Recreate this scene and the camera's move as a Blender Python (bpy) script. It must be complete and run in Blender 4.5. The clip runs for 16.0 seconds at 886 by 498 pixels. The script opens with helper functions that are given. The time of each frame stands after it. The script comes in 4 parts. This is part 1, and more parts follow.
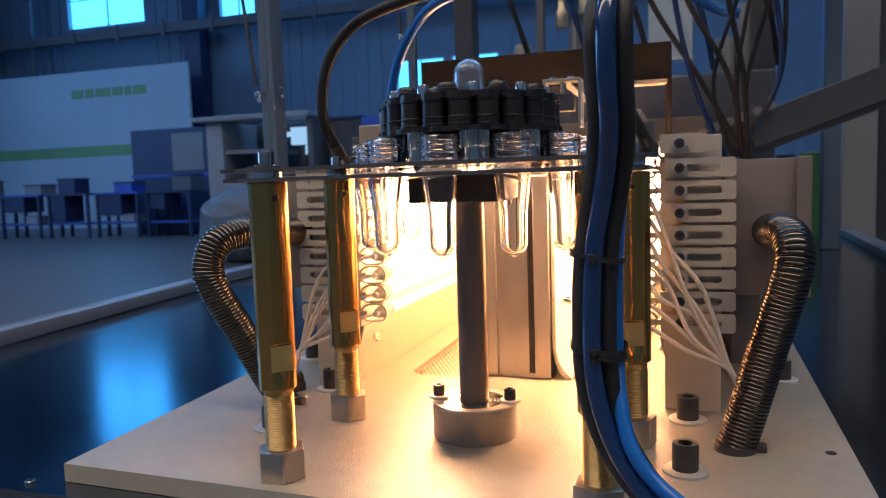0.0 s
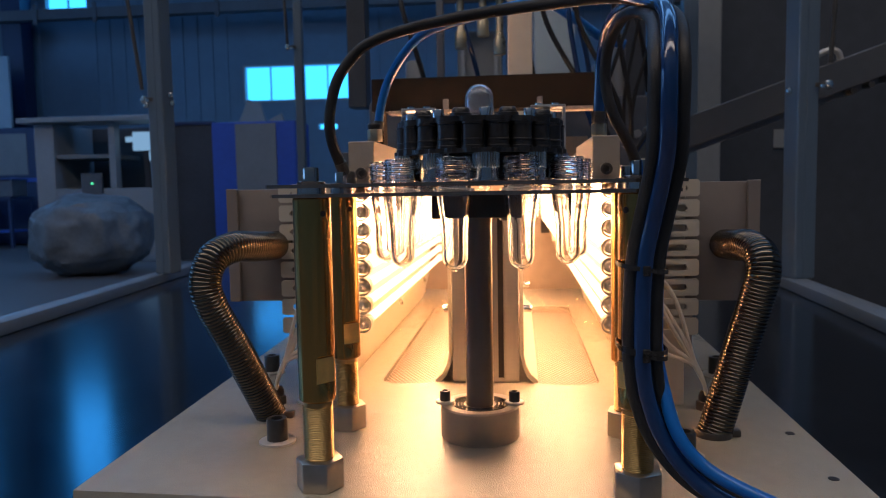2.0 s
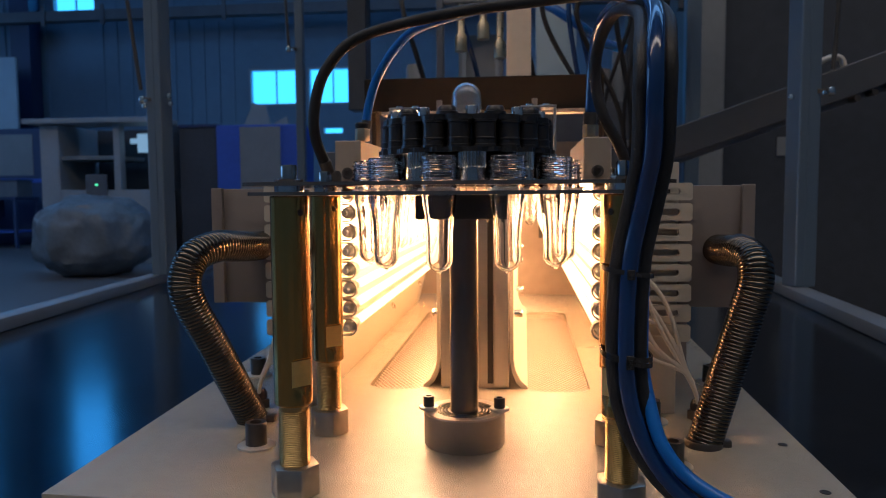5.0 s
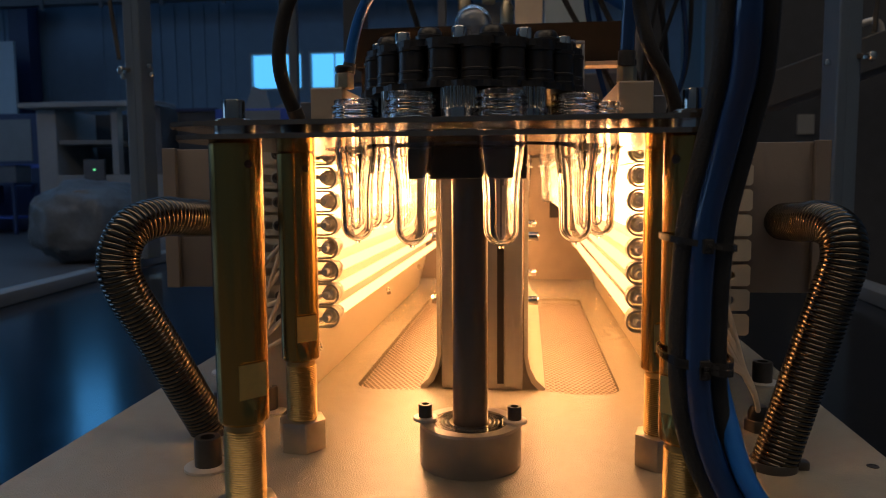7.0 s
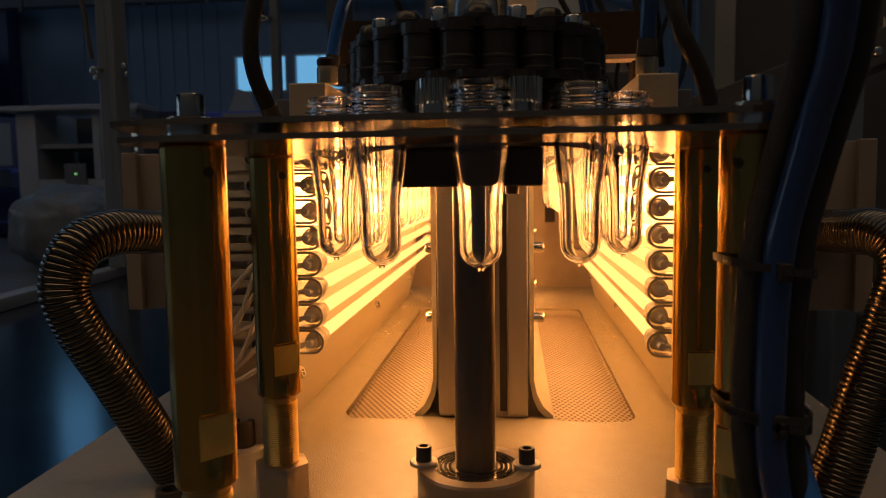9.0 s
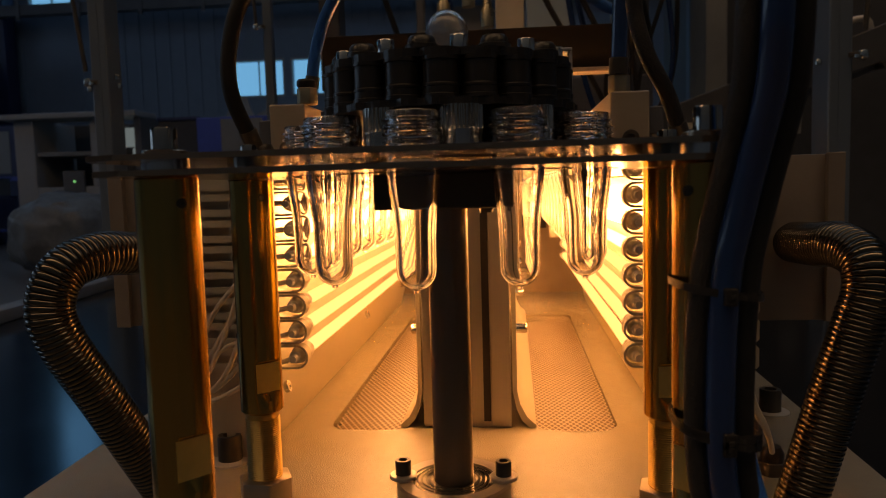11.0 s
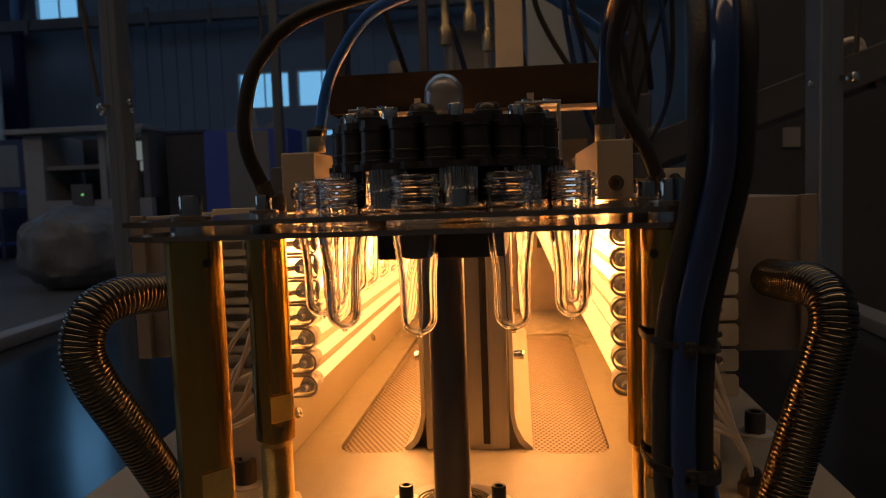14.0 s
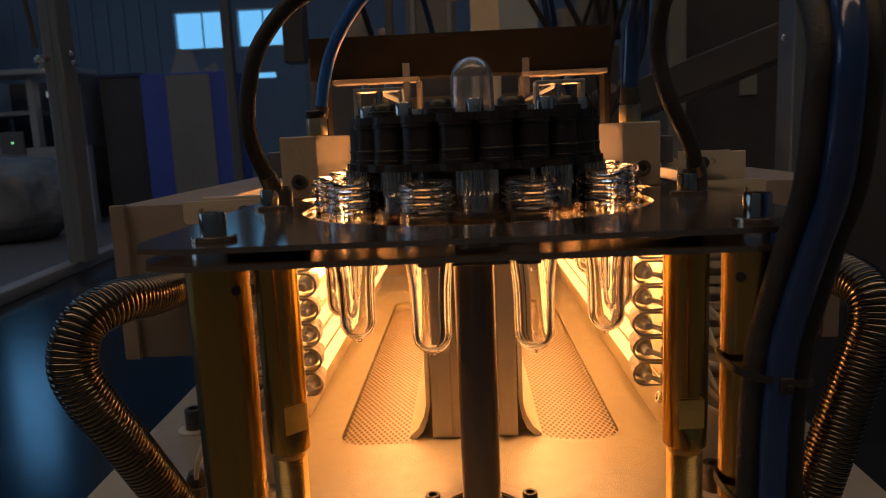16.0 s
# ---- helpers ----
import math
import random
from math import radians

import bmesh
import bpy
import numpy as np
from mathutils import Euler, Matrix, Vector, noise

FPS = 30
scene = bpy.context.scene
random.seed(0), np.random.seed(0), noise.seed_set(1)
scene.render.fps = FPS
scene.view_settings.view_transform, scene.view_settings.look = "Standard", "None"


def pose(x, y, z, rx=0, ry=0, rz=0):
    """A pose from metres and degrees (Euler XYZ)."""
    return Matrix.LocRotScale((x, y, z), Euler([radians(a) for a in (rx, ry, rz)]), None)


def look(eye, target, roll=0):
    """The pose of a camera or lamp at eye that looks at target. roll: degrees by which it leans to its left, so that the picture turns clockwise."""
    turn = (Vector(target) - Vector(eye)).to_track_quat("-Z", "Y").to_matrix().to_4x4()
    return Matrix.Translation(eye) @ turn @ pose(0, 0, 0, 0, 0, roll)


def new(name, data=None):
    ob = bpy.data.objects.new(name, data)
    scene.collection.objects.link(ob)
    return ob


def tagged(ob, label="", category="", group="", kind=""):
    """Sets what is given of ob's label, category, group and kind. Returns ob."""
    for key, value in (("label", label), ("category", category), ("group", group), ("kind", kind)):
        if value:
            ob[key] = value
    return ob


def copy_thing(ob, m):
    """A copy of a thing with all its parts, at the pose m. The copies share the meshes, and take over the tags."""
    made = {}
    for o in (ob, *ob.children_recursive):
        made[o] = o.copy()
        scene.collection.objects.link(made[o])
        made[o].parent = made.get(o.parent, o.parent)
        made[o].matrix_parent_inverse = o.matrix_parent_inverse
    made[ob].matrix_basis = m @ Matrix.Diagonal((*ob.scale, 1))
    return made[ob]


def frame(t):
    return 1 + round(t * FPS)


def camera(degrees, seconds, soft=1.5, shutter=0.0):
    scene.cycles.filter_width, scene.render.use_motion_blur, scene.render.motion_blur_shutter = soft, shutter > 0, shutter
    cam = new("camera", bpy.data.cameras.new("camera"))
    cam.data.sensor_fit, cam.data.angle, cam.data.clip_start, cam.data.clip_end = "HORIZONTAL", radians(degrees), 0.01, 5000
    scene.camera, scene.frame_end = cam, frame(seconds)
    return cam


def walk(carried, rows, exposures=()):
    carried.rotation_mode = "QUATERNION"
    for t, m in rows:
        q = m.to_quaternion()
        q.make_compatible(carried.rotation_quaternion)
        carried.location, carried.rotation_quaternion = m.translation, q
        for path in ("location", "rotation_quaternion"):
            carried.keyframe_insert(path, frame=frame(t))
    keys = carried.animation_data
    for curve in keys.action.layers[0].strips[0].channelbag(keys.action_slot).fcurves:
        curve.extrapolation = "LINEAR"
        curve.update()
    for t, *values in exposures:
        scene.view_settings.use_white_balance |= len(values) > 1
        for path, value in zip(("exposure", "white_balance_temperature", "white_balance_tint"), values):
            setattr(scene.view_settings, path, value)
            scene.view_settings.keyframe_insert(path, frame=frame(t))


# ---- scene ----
cam = camera(62.8, 16.0, soft=1.0)
cam.data.dof.use_dof, cam.data.dof.focus_distance, cam.data.dof.aperture_fstop = True, 0.52, 15.0
PATH = [
    (0, (0.1757, -0.6120, 0.2250), (-0.446, 1.280, 0.044), -1.8),
    (0.5, (0.0814, -0.6542, 0.2210), (-0.217, 1.316, 0.054), -1.2),
    (1, (0.0445, -0.6702, 0.2330), (-0.194, 1.308, 0.066), -1.5),
    (1.5, (0.0400, -0.6800, 0.2370), (-0.164, 1.302, 0.069), -1.7),
    (2, (0.0391, -0.6780, 0.2340), (-0.172, 1.304, 0.072), -1.0),
    (2.5, (0.0440, -0.6792, 0.2320), (-0.163, 1.304, 0.079), -0.8),
    (3, (0.0519, -0.6807, 0.2330), (-0.171, 1.303, 0.103), -0.6),
    (5.5, (0.0550, -0.6418, 0.2260), (-0.165, 1.340, 0.074), -0.3),
    (6, (0.0517, -0.6095, 0.2190), (-0.165, 1.372, 0.058), -0.3),
    (6.5, (0.0488, -0.5693, 0.2180), (-0.175, 1.410, 0.036), -0.4),
    (7, (0.0412, -0.5219, 0.2070), (-0.189, 1.457, 0.023), -0.4),
    (7.5, (0.0356, -0.4775, 0.2050), (-0.193, 1.501, 0.021), -0.4),
    (8, (0.0265, -0.4590, 0.2080), (-0.193, 1.520, 0.022), -0.4),
    (8.5, (0.0240, -0.4499, 0.2130), (-0.184, 1.530, 0.022), -0.7),
    (9, (0.0249, -0.4509, 0.2110), (-0.169, 1.532, 0.031), -0.8),
    (11.5, (0.0482, -0.4652, 0.2250), (-0.151, 1.517, 0.051), -1.8),
    (12, (0.0538, -0.4725, 0.2260), (-0.150, 1.510, 0.055), -2.0),
    (12.5, (0.0555, -0.4796, 0.2280), (-0.155, 1.503, 0.063), -2.0),
    (13, (0.0542, -0.4845, 0.2330), (-0.159, 1.497, 0.075), -2.1),
    (13.5, (0.0519, -0.4904, 0.2380), (-0.162, 1.493, 0.089), -2.1),
    (14, (0.0515, -0.4984, 0.2490), (-0.158, 1.485, 0.098), -2.0),
    (14.5, (0.0562, -0.5046, 0.2640), (-0.151, 1.478, 0.102), -1.9),
    (15, (0.0540, -0.5075, 0.2720), (-0.197, 1.463, 0.039), -2.0),
    (15.5, (0.0428, -0.4929, 0.2780), (-0.184, 1.472, -0.022), -1.9),
    (16, (-0.0026, -0.4605, 0.2840), (-0.074, 1.514, -0.028), -2.5),
]
EXPOSURES = [(0.0, 1.68, 6500, 17), (1.5, 1.05, 6250, 15), (3.2, 0.94, 6250, 15), (5.5, 0.8, 6300, 13), (6.5, 0.48, 6800, 12), (7.0, 0.22, 8000, 14),
             (8.0, -0.34, 10900, 19), (9.0, -0.46, 12400, 23), (12.5, -0.42, 13300, 26), (14.5, -0.2, 12300, 26), (16.0, -0.02, 10800, 22)]
walk(cam, [(t, look(eye, target, roll)) for t, eye, target, roll in PATH], EXPOSURES)

# ---- world and light ----
world = bpy.data.worlds.new("World")
scene.world = world
world.use_nodes = True
sky = world.node_tree.nodes.new("ShaderNodeTexSky")
sky.sky_type, sky.sun_disc = "NISHITA", False
sky.sun_elevation, sky.sun_rotation = radians(25), radians(200)
bg = world.node_tree.nodes["Background"]
bg.inputs["Strength"].default_value = 0.1
world.node_tree.links.new(sky.outputs["Color"], bg.inputs["Color"])

LAMP_HOT, LAMP_WARM = 40.0, 3.0      # emission of the upper and lower heating lamps
WINDOW_GLOW = 1.55                    # daylight behind the hall's windows


# ---- materials ----
def material(name, colour, rough=0.5, metal=0.0, vary=0.15, scale=40.0, bump=0.0, bump_scale=400.0, rough_vary=0.1, stretch=None,
             trans=0.0, ior=1.5, coat=0.0, second=None, spec=0.5, depth=0.0006):
    m = bpy.data.materials.new(name)
    m.use_nodes = True
    nt = m.node_tree
    b = nt.nodes["Principled BSDF"]
    b.inputs["Metallic"].default_value = metal
    b.inputs["Transmission Weight"].default_value = trans
    b.inputs["IOR"].default_value = ior
    b.inputs["Coat Weight"].default_value = coat
    b.inputs["Specular IOR Level"].default_value = spec
    tc = nt.nodes.new("ShaderNodeTexCoord")
    mp = nt.nodes.new("ShaderNodeMapping")
    if stretch:
        mp.inputs["Scale"].default_value = stretch
    nt.links.new(tc.outputs["Object"], mp.inputs["Vector"])

    def tex(s, detail):
        n = nt.nodes.new("ShaderNodeTexNoise")
        n.inputs["Scale"].default_value, n.inputs["Detail"].default_value = s, detail
        nt.links.new(mp.outputs["Vector"], n.inputs["Vector"])
        return n
    coarse, fine = tex(scale * 0.25, 3.0), tex(scale * 3.0, 4.0)
    both = nt.nodes.new("ShaderNodeMath")
    both.operation = "MULTIPLY_ADD"
    both.inputs[1].default_value = 0.6
    nt.links.new(coarse.outputs["Fac"], both.inputs[0])
    half = nt.nodes.new("ShaderNodeMath")
    half.operation = "MULTIPLY"
    half.inputs[1].default_value = 0.4
    nt.links.new(fine.outputs["Fac"], half.inputs[0])
    nt.links.new(half.outputs[0], both.inputs[2])
    ramp = nt.nodes.new("ShaderNodeValToRGB")
    ramp.color_ramp.elements[0].position, ramp.color_ramp.elements[1].position = 0.3, 0.7
    lo = [c * (1 - vary) for c in colour] if second is None else second
    ramp.color_ramp.elements[0].color = (*lo, 1)
    ramp.color_ramp.elements[1].color = (*[min(1, c * (1 + vary)) for c in colour], 1)
    nt.links.new(both.outputs[0], ramp.inputs["Fac"])
    nt.links.new(ramp.outputs["Color"], b.inputs["Base Color"])
    mr = nt.nodes.new("ShaderNodeMapRange")
    mr.inputs["To Min"].default_value, mr.inputs["To Max"].default_value = max(0.0, rough - rough_vary), min(1.0, rough + rough_vary)
    nt.links.new(both.outputs[0], mr.inputs["Value"])
    nt.links.new(mr.outputs["Result"], b.inputs["Roughness"])
    if bump:
        bt = tex(bump_scale, 2.0)
        bn = nt.nodes.new("ShaderNodeBump")
        bn.inputs["Strength"].default_value, bn.inputs["Distance"].default_value = bump, depth
        nt.links.new(bt.outputs["Fac"], bn.inputs["Height"])
        nt.links.new(bn.outputs["Normal"], b.inputs["Normal"])
    return m


def glow(name, colour, strength):
    m = bpy.data.materials.new(name)
    m.use_nodes = True
    nt = m.node_tree
    nt.nodes.remove(nt.nodes["Principled BSDF"])
    e = nt.nodes.new("ShaderNodeEmission")
    e.inputs["Color"].default_value = (*colour, 1)
    e.inputs["Strength"].default_value = strength
    nt.links.new(e.outputs[0], nt.nodes["Material Output"].inputs["Surface"])
    return m


def clear(name, tint, ior, rough=0.0, pass_through=1.0):
    m = bpy.data.materials.new(name)
    m.use_nodes = True
    b = m.node_tree.nodes["Principled BSDF"]
    b.inputs["Base Color"].default_value = (*tint, 1)
    b.inputs["Transmission Weight"].default_value, b.inputs["IOR"].default_value, b.inputs["Roughness"].default_value = pass_through, ior, rough
    return m


COAT = material("cream_powder_coat", (0.41, 0.36, 0.275), 0.17, vary=0.09, scale=22, bump=0.85, bump_scale=900, rough_vary=0.07, depth=0.0006, spec=0.9)
COAT_ROUGH = material("beige_sheet", (0.52, 0.455, 0.36), 0.42, vary=0.07, scale=20, bump=0.25, bump_scale=300)
# Cream paint darkened to hold the shade on the manifold block fronts.
BLOCK = material("shaded_cream_paint", (0.36, 0.30, 0.24), 0.4, vary=0.07, scale=20, bump=0.2, bump_scale=300)
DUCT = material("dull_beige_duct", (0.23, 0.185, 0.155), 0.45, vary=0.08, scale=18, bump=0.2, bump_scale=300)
REFLECTOR = material("pale_reflector", (0.54, 0.485, 0.385), 0.30, vary=0.06, scale=12, bump=0.1, bump_scale=120)
ALU = material("brushed_aluminium", (0.44, 0.41, 0.37), 0.4, metal=0.8, vary=0.08, scale=30, stretch=(6, 6, 0.3), bump=0.08, bump_scale=300)
ZINC = material("yellow_zinc_plate", (0.60, 0.37, 0.11), 0.22, metal=1.0, vary=0.05, scale=20, second=(0.44, 0.215, 0.06), stretch=(1.0, 1.0, 0.04), rough_vary=0.04)
THREAD = material("dull_yellow_thread", (0.50, 0.345, 0.15), 0.36, metal=1.0, vary=0.2, scale=60)
NUT = material("nickel_nut", (0.50, 0.43, 0.35), 0.32, metal=0.9, vary=0.12, scale=50, bump=0.1)
STEEL = material("bright_steel", (0.66, 0.64, 0.60), 0.15, metal=1.0, vary=0.10, scale=40, rough_vary=0.05)
CHROME = material("dark_chrome", (0.44, 0.40, 0.36), 0.08, metal=1.0, vary=0.12, scale=40, rough_vary=0.04)
PLATE = material("brown_steel_sheet", (0.38, 0.27, 0.195), 0.15, metal=0.9, vary=0.12, scale=14, bump=0.04, bump_scale=60, rough_vary=0.05)
SHAFT = material("dark_ground_shaft", (0.21, 0.175, 0.14), 0.33, metal=0.7, vary=0.08, scale=25, stretch=(4, 4, 0.3))
BURNISH = material("burnished_bolt", (0.085, 0.075, 0.065), 0.36, metal=0.45, vary=0.2, scale=60)
BLACK = material("black_moulded_plastic", (0.021, 0.0185, 0.0165), 0.34, vary=0.3, scale=50, bump=0.1)
TIE = material("black_nylon_tie", (0.028, 0.025, 0.022), 0.25, vary=0.2, scale=60)
RUBBER = material("black_rubber_hose", (0.020, 0.019, 0.018), 0.52, vary=0.3, scale=60, bump=0.4, bump_scale=600, spec=0.35)
BRAID = material("black_braided_sleeve", (0.028, 0.025, 0.022), 0.55, vary=0.4, scale=200, bump=0.9, bump_scale=900)
BLUE_TUBE = material("blue_air_tube", (0.005, 0.125, 0.44), 0.3, vary=0.08, scale=30)
NAVY_TUBE = material("dark_blue_hose", (0.009, 0.036, 0.12), 0.2, vary=0.15, scale=30, coat=0.5)
FLEX = material("bronze_flexible_conduit", (0.105, 0.09, 0.072), 0.15, metal=0.95, vary=0.25, scale=80, rough_vary=0.05)
WIRE = material("cream_glass_sleeve_wire", (0.72, 0.64, 0.52), 0.6, vary=0.08, scale=90, bump=0.2)
CERAMIC = material("white_ceramic", (0.80, 0.76, 0.70), 0.45, vary=0.05, scale=80)
# Near-black that stands in for the shade inside recesses.
CAVITY = material("recess_shade", (0.03, 0.026, 0.022), 0.6, vary=0.2, scale=60)
BRASS = material("nickel_brass_fitting", (0.55, 0.45, 0.30), 0.3, metal=0.9, vary=0.15, scale=60)
WASHER = material("pale_zinc_washer", (0.56, 0.52, 0.46), 0.4, metal=0.35, vary=0.1, scale=60)
HOUSING = material("turned_grey_steel", (0.34, 0.29, 0.24), 0.38, metal=0.4, vary=0.1, scale=40, bump=0.08)
FLAT = material("milled_flat", (0.84, 0.60, 0.22), 0.36, metal=0.9, vary=0.08, scale=80)
RAIL_PAINT = material("grey_rail_paint", (0.075, 0.08, 0.088), 0.42, vary=0.08, scale=14, bump=0.1)
# Machine paint darkened so the colour itself carries the shade.
SHADE_BODY = material("shaded_machine_paint", (0.045, 0.05, 0.06), 0.42, vary=0.25, scale=6, bump=0.1)
PET_RING = clear("hazy_preform_plastic", (0.97, 0.96, 0.94), 1.48, 0.1, 0.75)
PET = clear("clear_preform_plastic", (0.998, 0.997, 0.994), 1.48, 0.0, 1.0)
DOME = clear("clear_dome_plastic", (0.92, 0.94, 0.95), 1.45, 0.08, 0.94)
TABLE = material("dark_stainless_sheet", (0.195, 0.22, 0.26), 0.15, metal=1.0, vary=0.2, scale=6, bump=0.08, bump_scale=14, rough_vary=0.07)
RAIL = material("grey_painted_rail", (0.19, 0.225, 0.265), 0.34, metal=0.3, vary=0.08, scale=18, bump=0.1)
POST = material("anodised_profile", (0.12, 0.165, 0.215), 0.4, metal=0.3, vary=0.04, scale=10, stretch=(2, 2, 0.3))
BEAM = material("brown_oxide_beam", (0.012, 0.009, 0.0065), 0.7, vary=0.2, scale=20, bump=0.15, spec=0.15)
GREY_BODY = material("grey_machine_paint", (0.19, 0.20, 0.21), 0.45, vary=0.1, scale=10, bump=0.1)
DARK_BODY = material("dark_machine_paint", (0.10, 0.108, 0.125), 0.45, vary=0.25, scale=8, bump=0.1)
CONCRETE = material("grey_concrete_floor", (0.115, 0.115, 0.12), 0.4, vary=0.25, scale=1.2, bump=0.3, bump_scale=60)
WALL = material("hall_wall_sheet", (0.13, 0.22, 0.31), 0.6, vary=0.12, scale=1.5, bump=0.2, bump_scale=30)
WHITE_SHEET = material("white_panel_sheet", (0.34, 0.46, 0.54), 0.5, vary=0.08, scale=2.0)
DARK_GREEN = material("dark_green_paint", (0.02, 0.09, 0.03), 0.5, vary=0.2, scale=6)
GREEN = material("green_print", (0.13, 0.30, 0.12), 0.5, vary=0.25, scale=4)
BLUE_PAINT = material("blue_cabinet_paint", (0.03, 0.09, 0.42), 0.45, vary=0.15, scale=5)
NAVY_PAINT = material("navy_steel_paint", (0.02, 0.035, 0.10), 0.45, vary=0.2, scale=5)
WHITE_PAINT = material("off_white_machine_paint", (0.27, 0.30, 0.33), 0.4, vary=0.08, scale=5)
FILM = material("crumpled_clear_film", (0.12, 0.14, 0.16), 0.42, vary=0.3, scale=9, bump=0.8, bump_scale=12, spec=0.5)
MESH = material("expanded_metal", (0.54, 0.44, 0.345), 0.45, metal=0.3, vary=0.1, scale=60)
CLAMP = material("dark_clamp_paint", (0.055, 0.045, 0.036), 0.5, vary=0.15, scale=40, bump=0.1)
PINION = material("pale_ribbed_metal", (0.60, 0.56, 0.50), 0.17, metal=1.0, vary=0.08, scale=60)
BROWN_FLOOR = material("tan_steel_sheet", (0.36, 0.265, 0.18), 0.45, vary=0.15, scale=14)
TRAY = material("brown_tray", (0.20, 0.135, 0.09), 0.6, vary=0.2, scale=30)
SCREEN = glow("dim_display", (0.3, 0.55, 0.8), 0.35)
LED_GREEN = glow("green_indicator", (0.1, 1.0, 0.45), 1.2)
HOT = glow("heating_lamp_hot", (1.0, 0.535, 0.26), LAMP_HOT)
MILD = glow("heating_lamp_mid", (1.0, 0.52, 0.24), 10.5)
WARM = glow("heating_lamp_warm", (1.0, 0.50, 0.215), LAMP_WARM)
# Neutral fill glow for a roof strip added behind the camera.
FILL_NEUTRAL = glow("added_neutral_fill", (1.0, 0.87, 0.74), 2.6)
DAY = glow("daylight", (0.035, 0.355, 0.88), WINDOW_GLOW)
# Blue fill glow for the added roof strips and side wall panes.
FILL_BLUE = glow("added_blue_fill", (0.20, 0.50, 1.0), 1.6)


# ---- mesh helpers ----
def link(name, bm, mat, parent=None, label="", smooth=None):
    me = bpy.data.meshes.new(name)
    bmesh.ops.recalc_face_normals(bm, faces=bm.faces)
    if smooth is not None:
        for f in bm.faces:
            f.smooth = True
        for e in bm.edges:
            if len(e.link_faces) == 2 and e.calc_face_angle(0) > radians(smooth):
                e.smooth = False
    bm.to_mesh(me)
    bm.free()
    me.materials.append(mat)
    ob = new(name, me)
    if parent:
        ob.parent = parent
    if label:
        ob["label"] = label
    return ob


def part(name, bm, mat, parent, label="", smooth=35):
    return link(name, bm, mat, parent, label, smooth)


def thing(name, label, category, at=(0, 0, 0), group="", kind=""):
    ob = new(name)
    ob.location = at
    ob.empty_display_size = 0.02
    return tagged(ob, label, category, group, kind)


def box(x0, x1, y0, y1, z0, z1, bevel=0.0, bm=None, seg=2):
    own = bmesh.new()
    bmesh.ops.create_cube(own, size=1.0, matrix=Matrix.LocRotScale(((x0 + x1) / 2, (y0 + y1) / 2, (z0 + z1) / 2), None, (x1 - x0, y1 - y0, z1 - z0)))
    if bevel:
        bmesh.ops.bevel(own, geom=own.edges[:], offset=bevel, segments=seg, affect="EDGES", profile=0.5)
    return merge(bm, own)


def merge(bm, own, m=None):
    if m is not None:
        own.transform(m)
    if bm is None:
        return own
    me = bpy.data.meshes.new("scratch")
    own.to_mesh(me)
    own.free()
    bm.from_mesh(me)
    bpy.data.meshes.remove(me)
    return bm


def lathe(profile, n=32, at=(0, 0, 0), bm=None, closed=False):
    """Turned shape from (radius, height) pairs."""
    own = bmesh.new()
    rings = []
    for r, z in profile:
        if r < 1e-6:
            rings.append([own.verts.new((0, 0, z))])
        else:
            rings.append([own.verts.new((r * math.cos(2 * math.pi * k / n), r * math.sin(2 * math.pi * k / n), z)) for k in range(n)])
    pairs = list(zip(rings, rings[1:])) + ([(rings[-1], rings[0])] if closed else [])
    for a, b in pairs:
        for k in range(n):
            j = (k + 1) % n
            vs = [a[k % len(a)], a[j % len(a)], b[j % len(b)], b[k % len(b)]]
            vs = list(dict.fromkeys(vs))
            if len(vs) > 2:
                own.faces.new(vs)
    if not closed:
        for ring in (rings[0], rings[-1]):
            if len(ring) > 2:
                own.faces.new(ring)
    return merge(bm, own, Matrix.Translation(at))


def prism(points, z0, z1, bevel=0.0, bm=None, m=None):
    own = bmesh.new()
    base = [own.verts.new((x, y, z0)) for x, y in points]
    top = [own.verts.new((x, y, z1)) for x, y in points]
    own.faces.new(base[::-1])
    own.faces.new(top)
    n = len(points)
    for k in range(n):
        own.faces.new((base[k], base[(k + 1) % n], top[(k + 1) % n], top[k]))
    if bevel:
        bmesh.ops.bevel(own, geom=own.edges[:], offset=bevel, segments=2, affect="EDGES", profile=0.5)
    return merge(bm, own, m)


def sheet(outer, holes, z0, z1, bm=None, m=None):
    """A flat sheet with holes: outlines as lists of (x, y)."""
    own = bmesh.new()
    loops = []
    for pts in (outer, *holes):
        vs = [own.verts.new((x, y, z1)) for x, y in pts]
        loops.append((vs, [own.edges.new((vs[k], vs[(k + 1) % len(vs)])) for k in range(len(vs))]))
    bmesh.ops.triangle_fill(own, edges=[e for _, es in loops for e in es], use_beauty=True)
    top = own.faces[:]
    low = {v: own.verts.new((v.co.x, v.co.y, z0)) for v in own.verts[:]}
    for f in top:
        own.faces.new([low[v] for v in reversed(f.verts)])
    for vs, _ in loops:
        n = len(vs)
        for k in range(n):
            a, b = vs[k], vs[(k + 1) % n]
            own.faces.new((a, b, low[b], low[a]))
    return merge(bm, own, m)


def rounded(x0, x1, y0, y1, r, n=6):
    pts = []
    for cx, cy, a0 in ((x1 - r, y1 - r, 0), (x0 + r, y1 - r, 90), (x0 + r, y0 + r, 180), (x1 - r, y0 + r, 270)):
        pts += [(cx + r * math.cos(radians(a0 + 90 * k / n)), cy + r * math.sin(radians(a0 + 90 * k / n))) for k in range(n + 1)]
    return pts


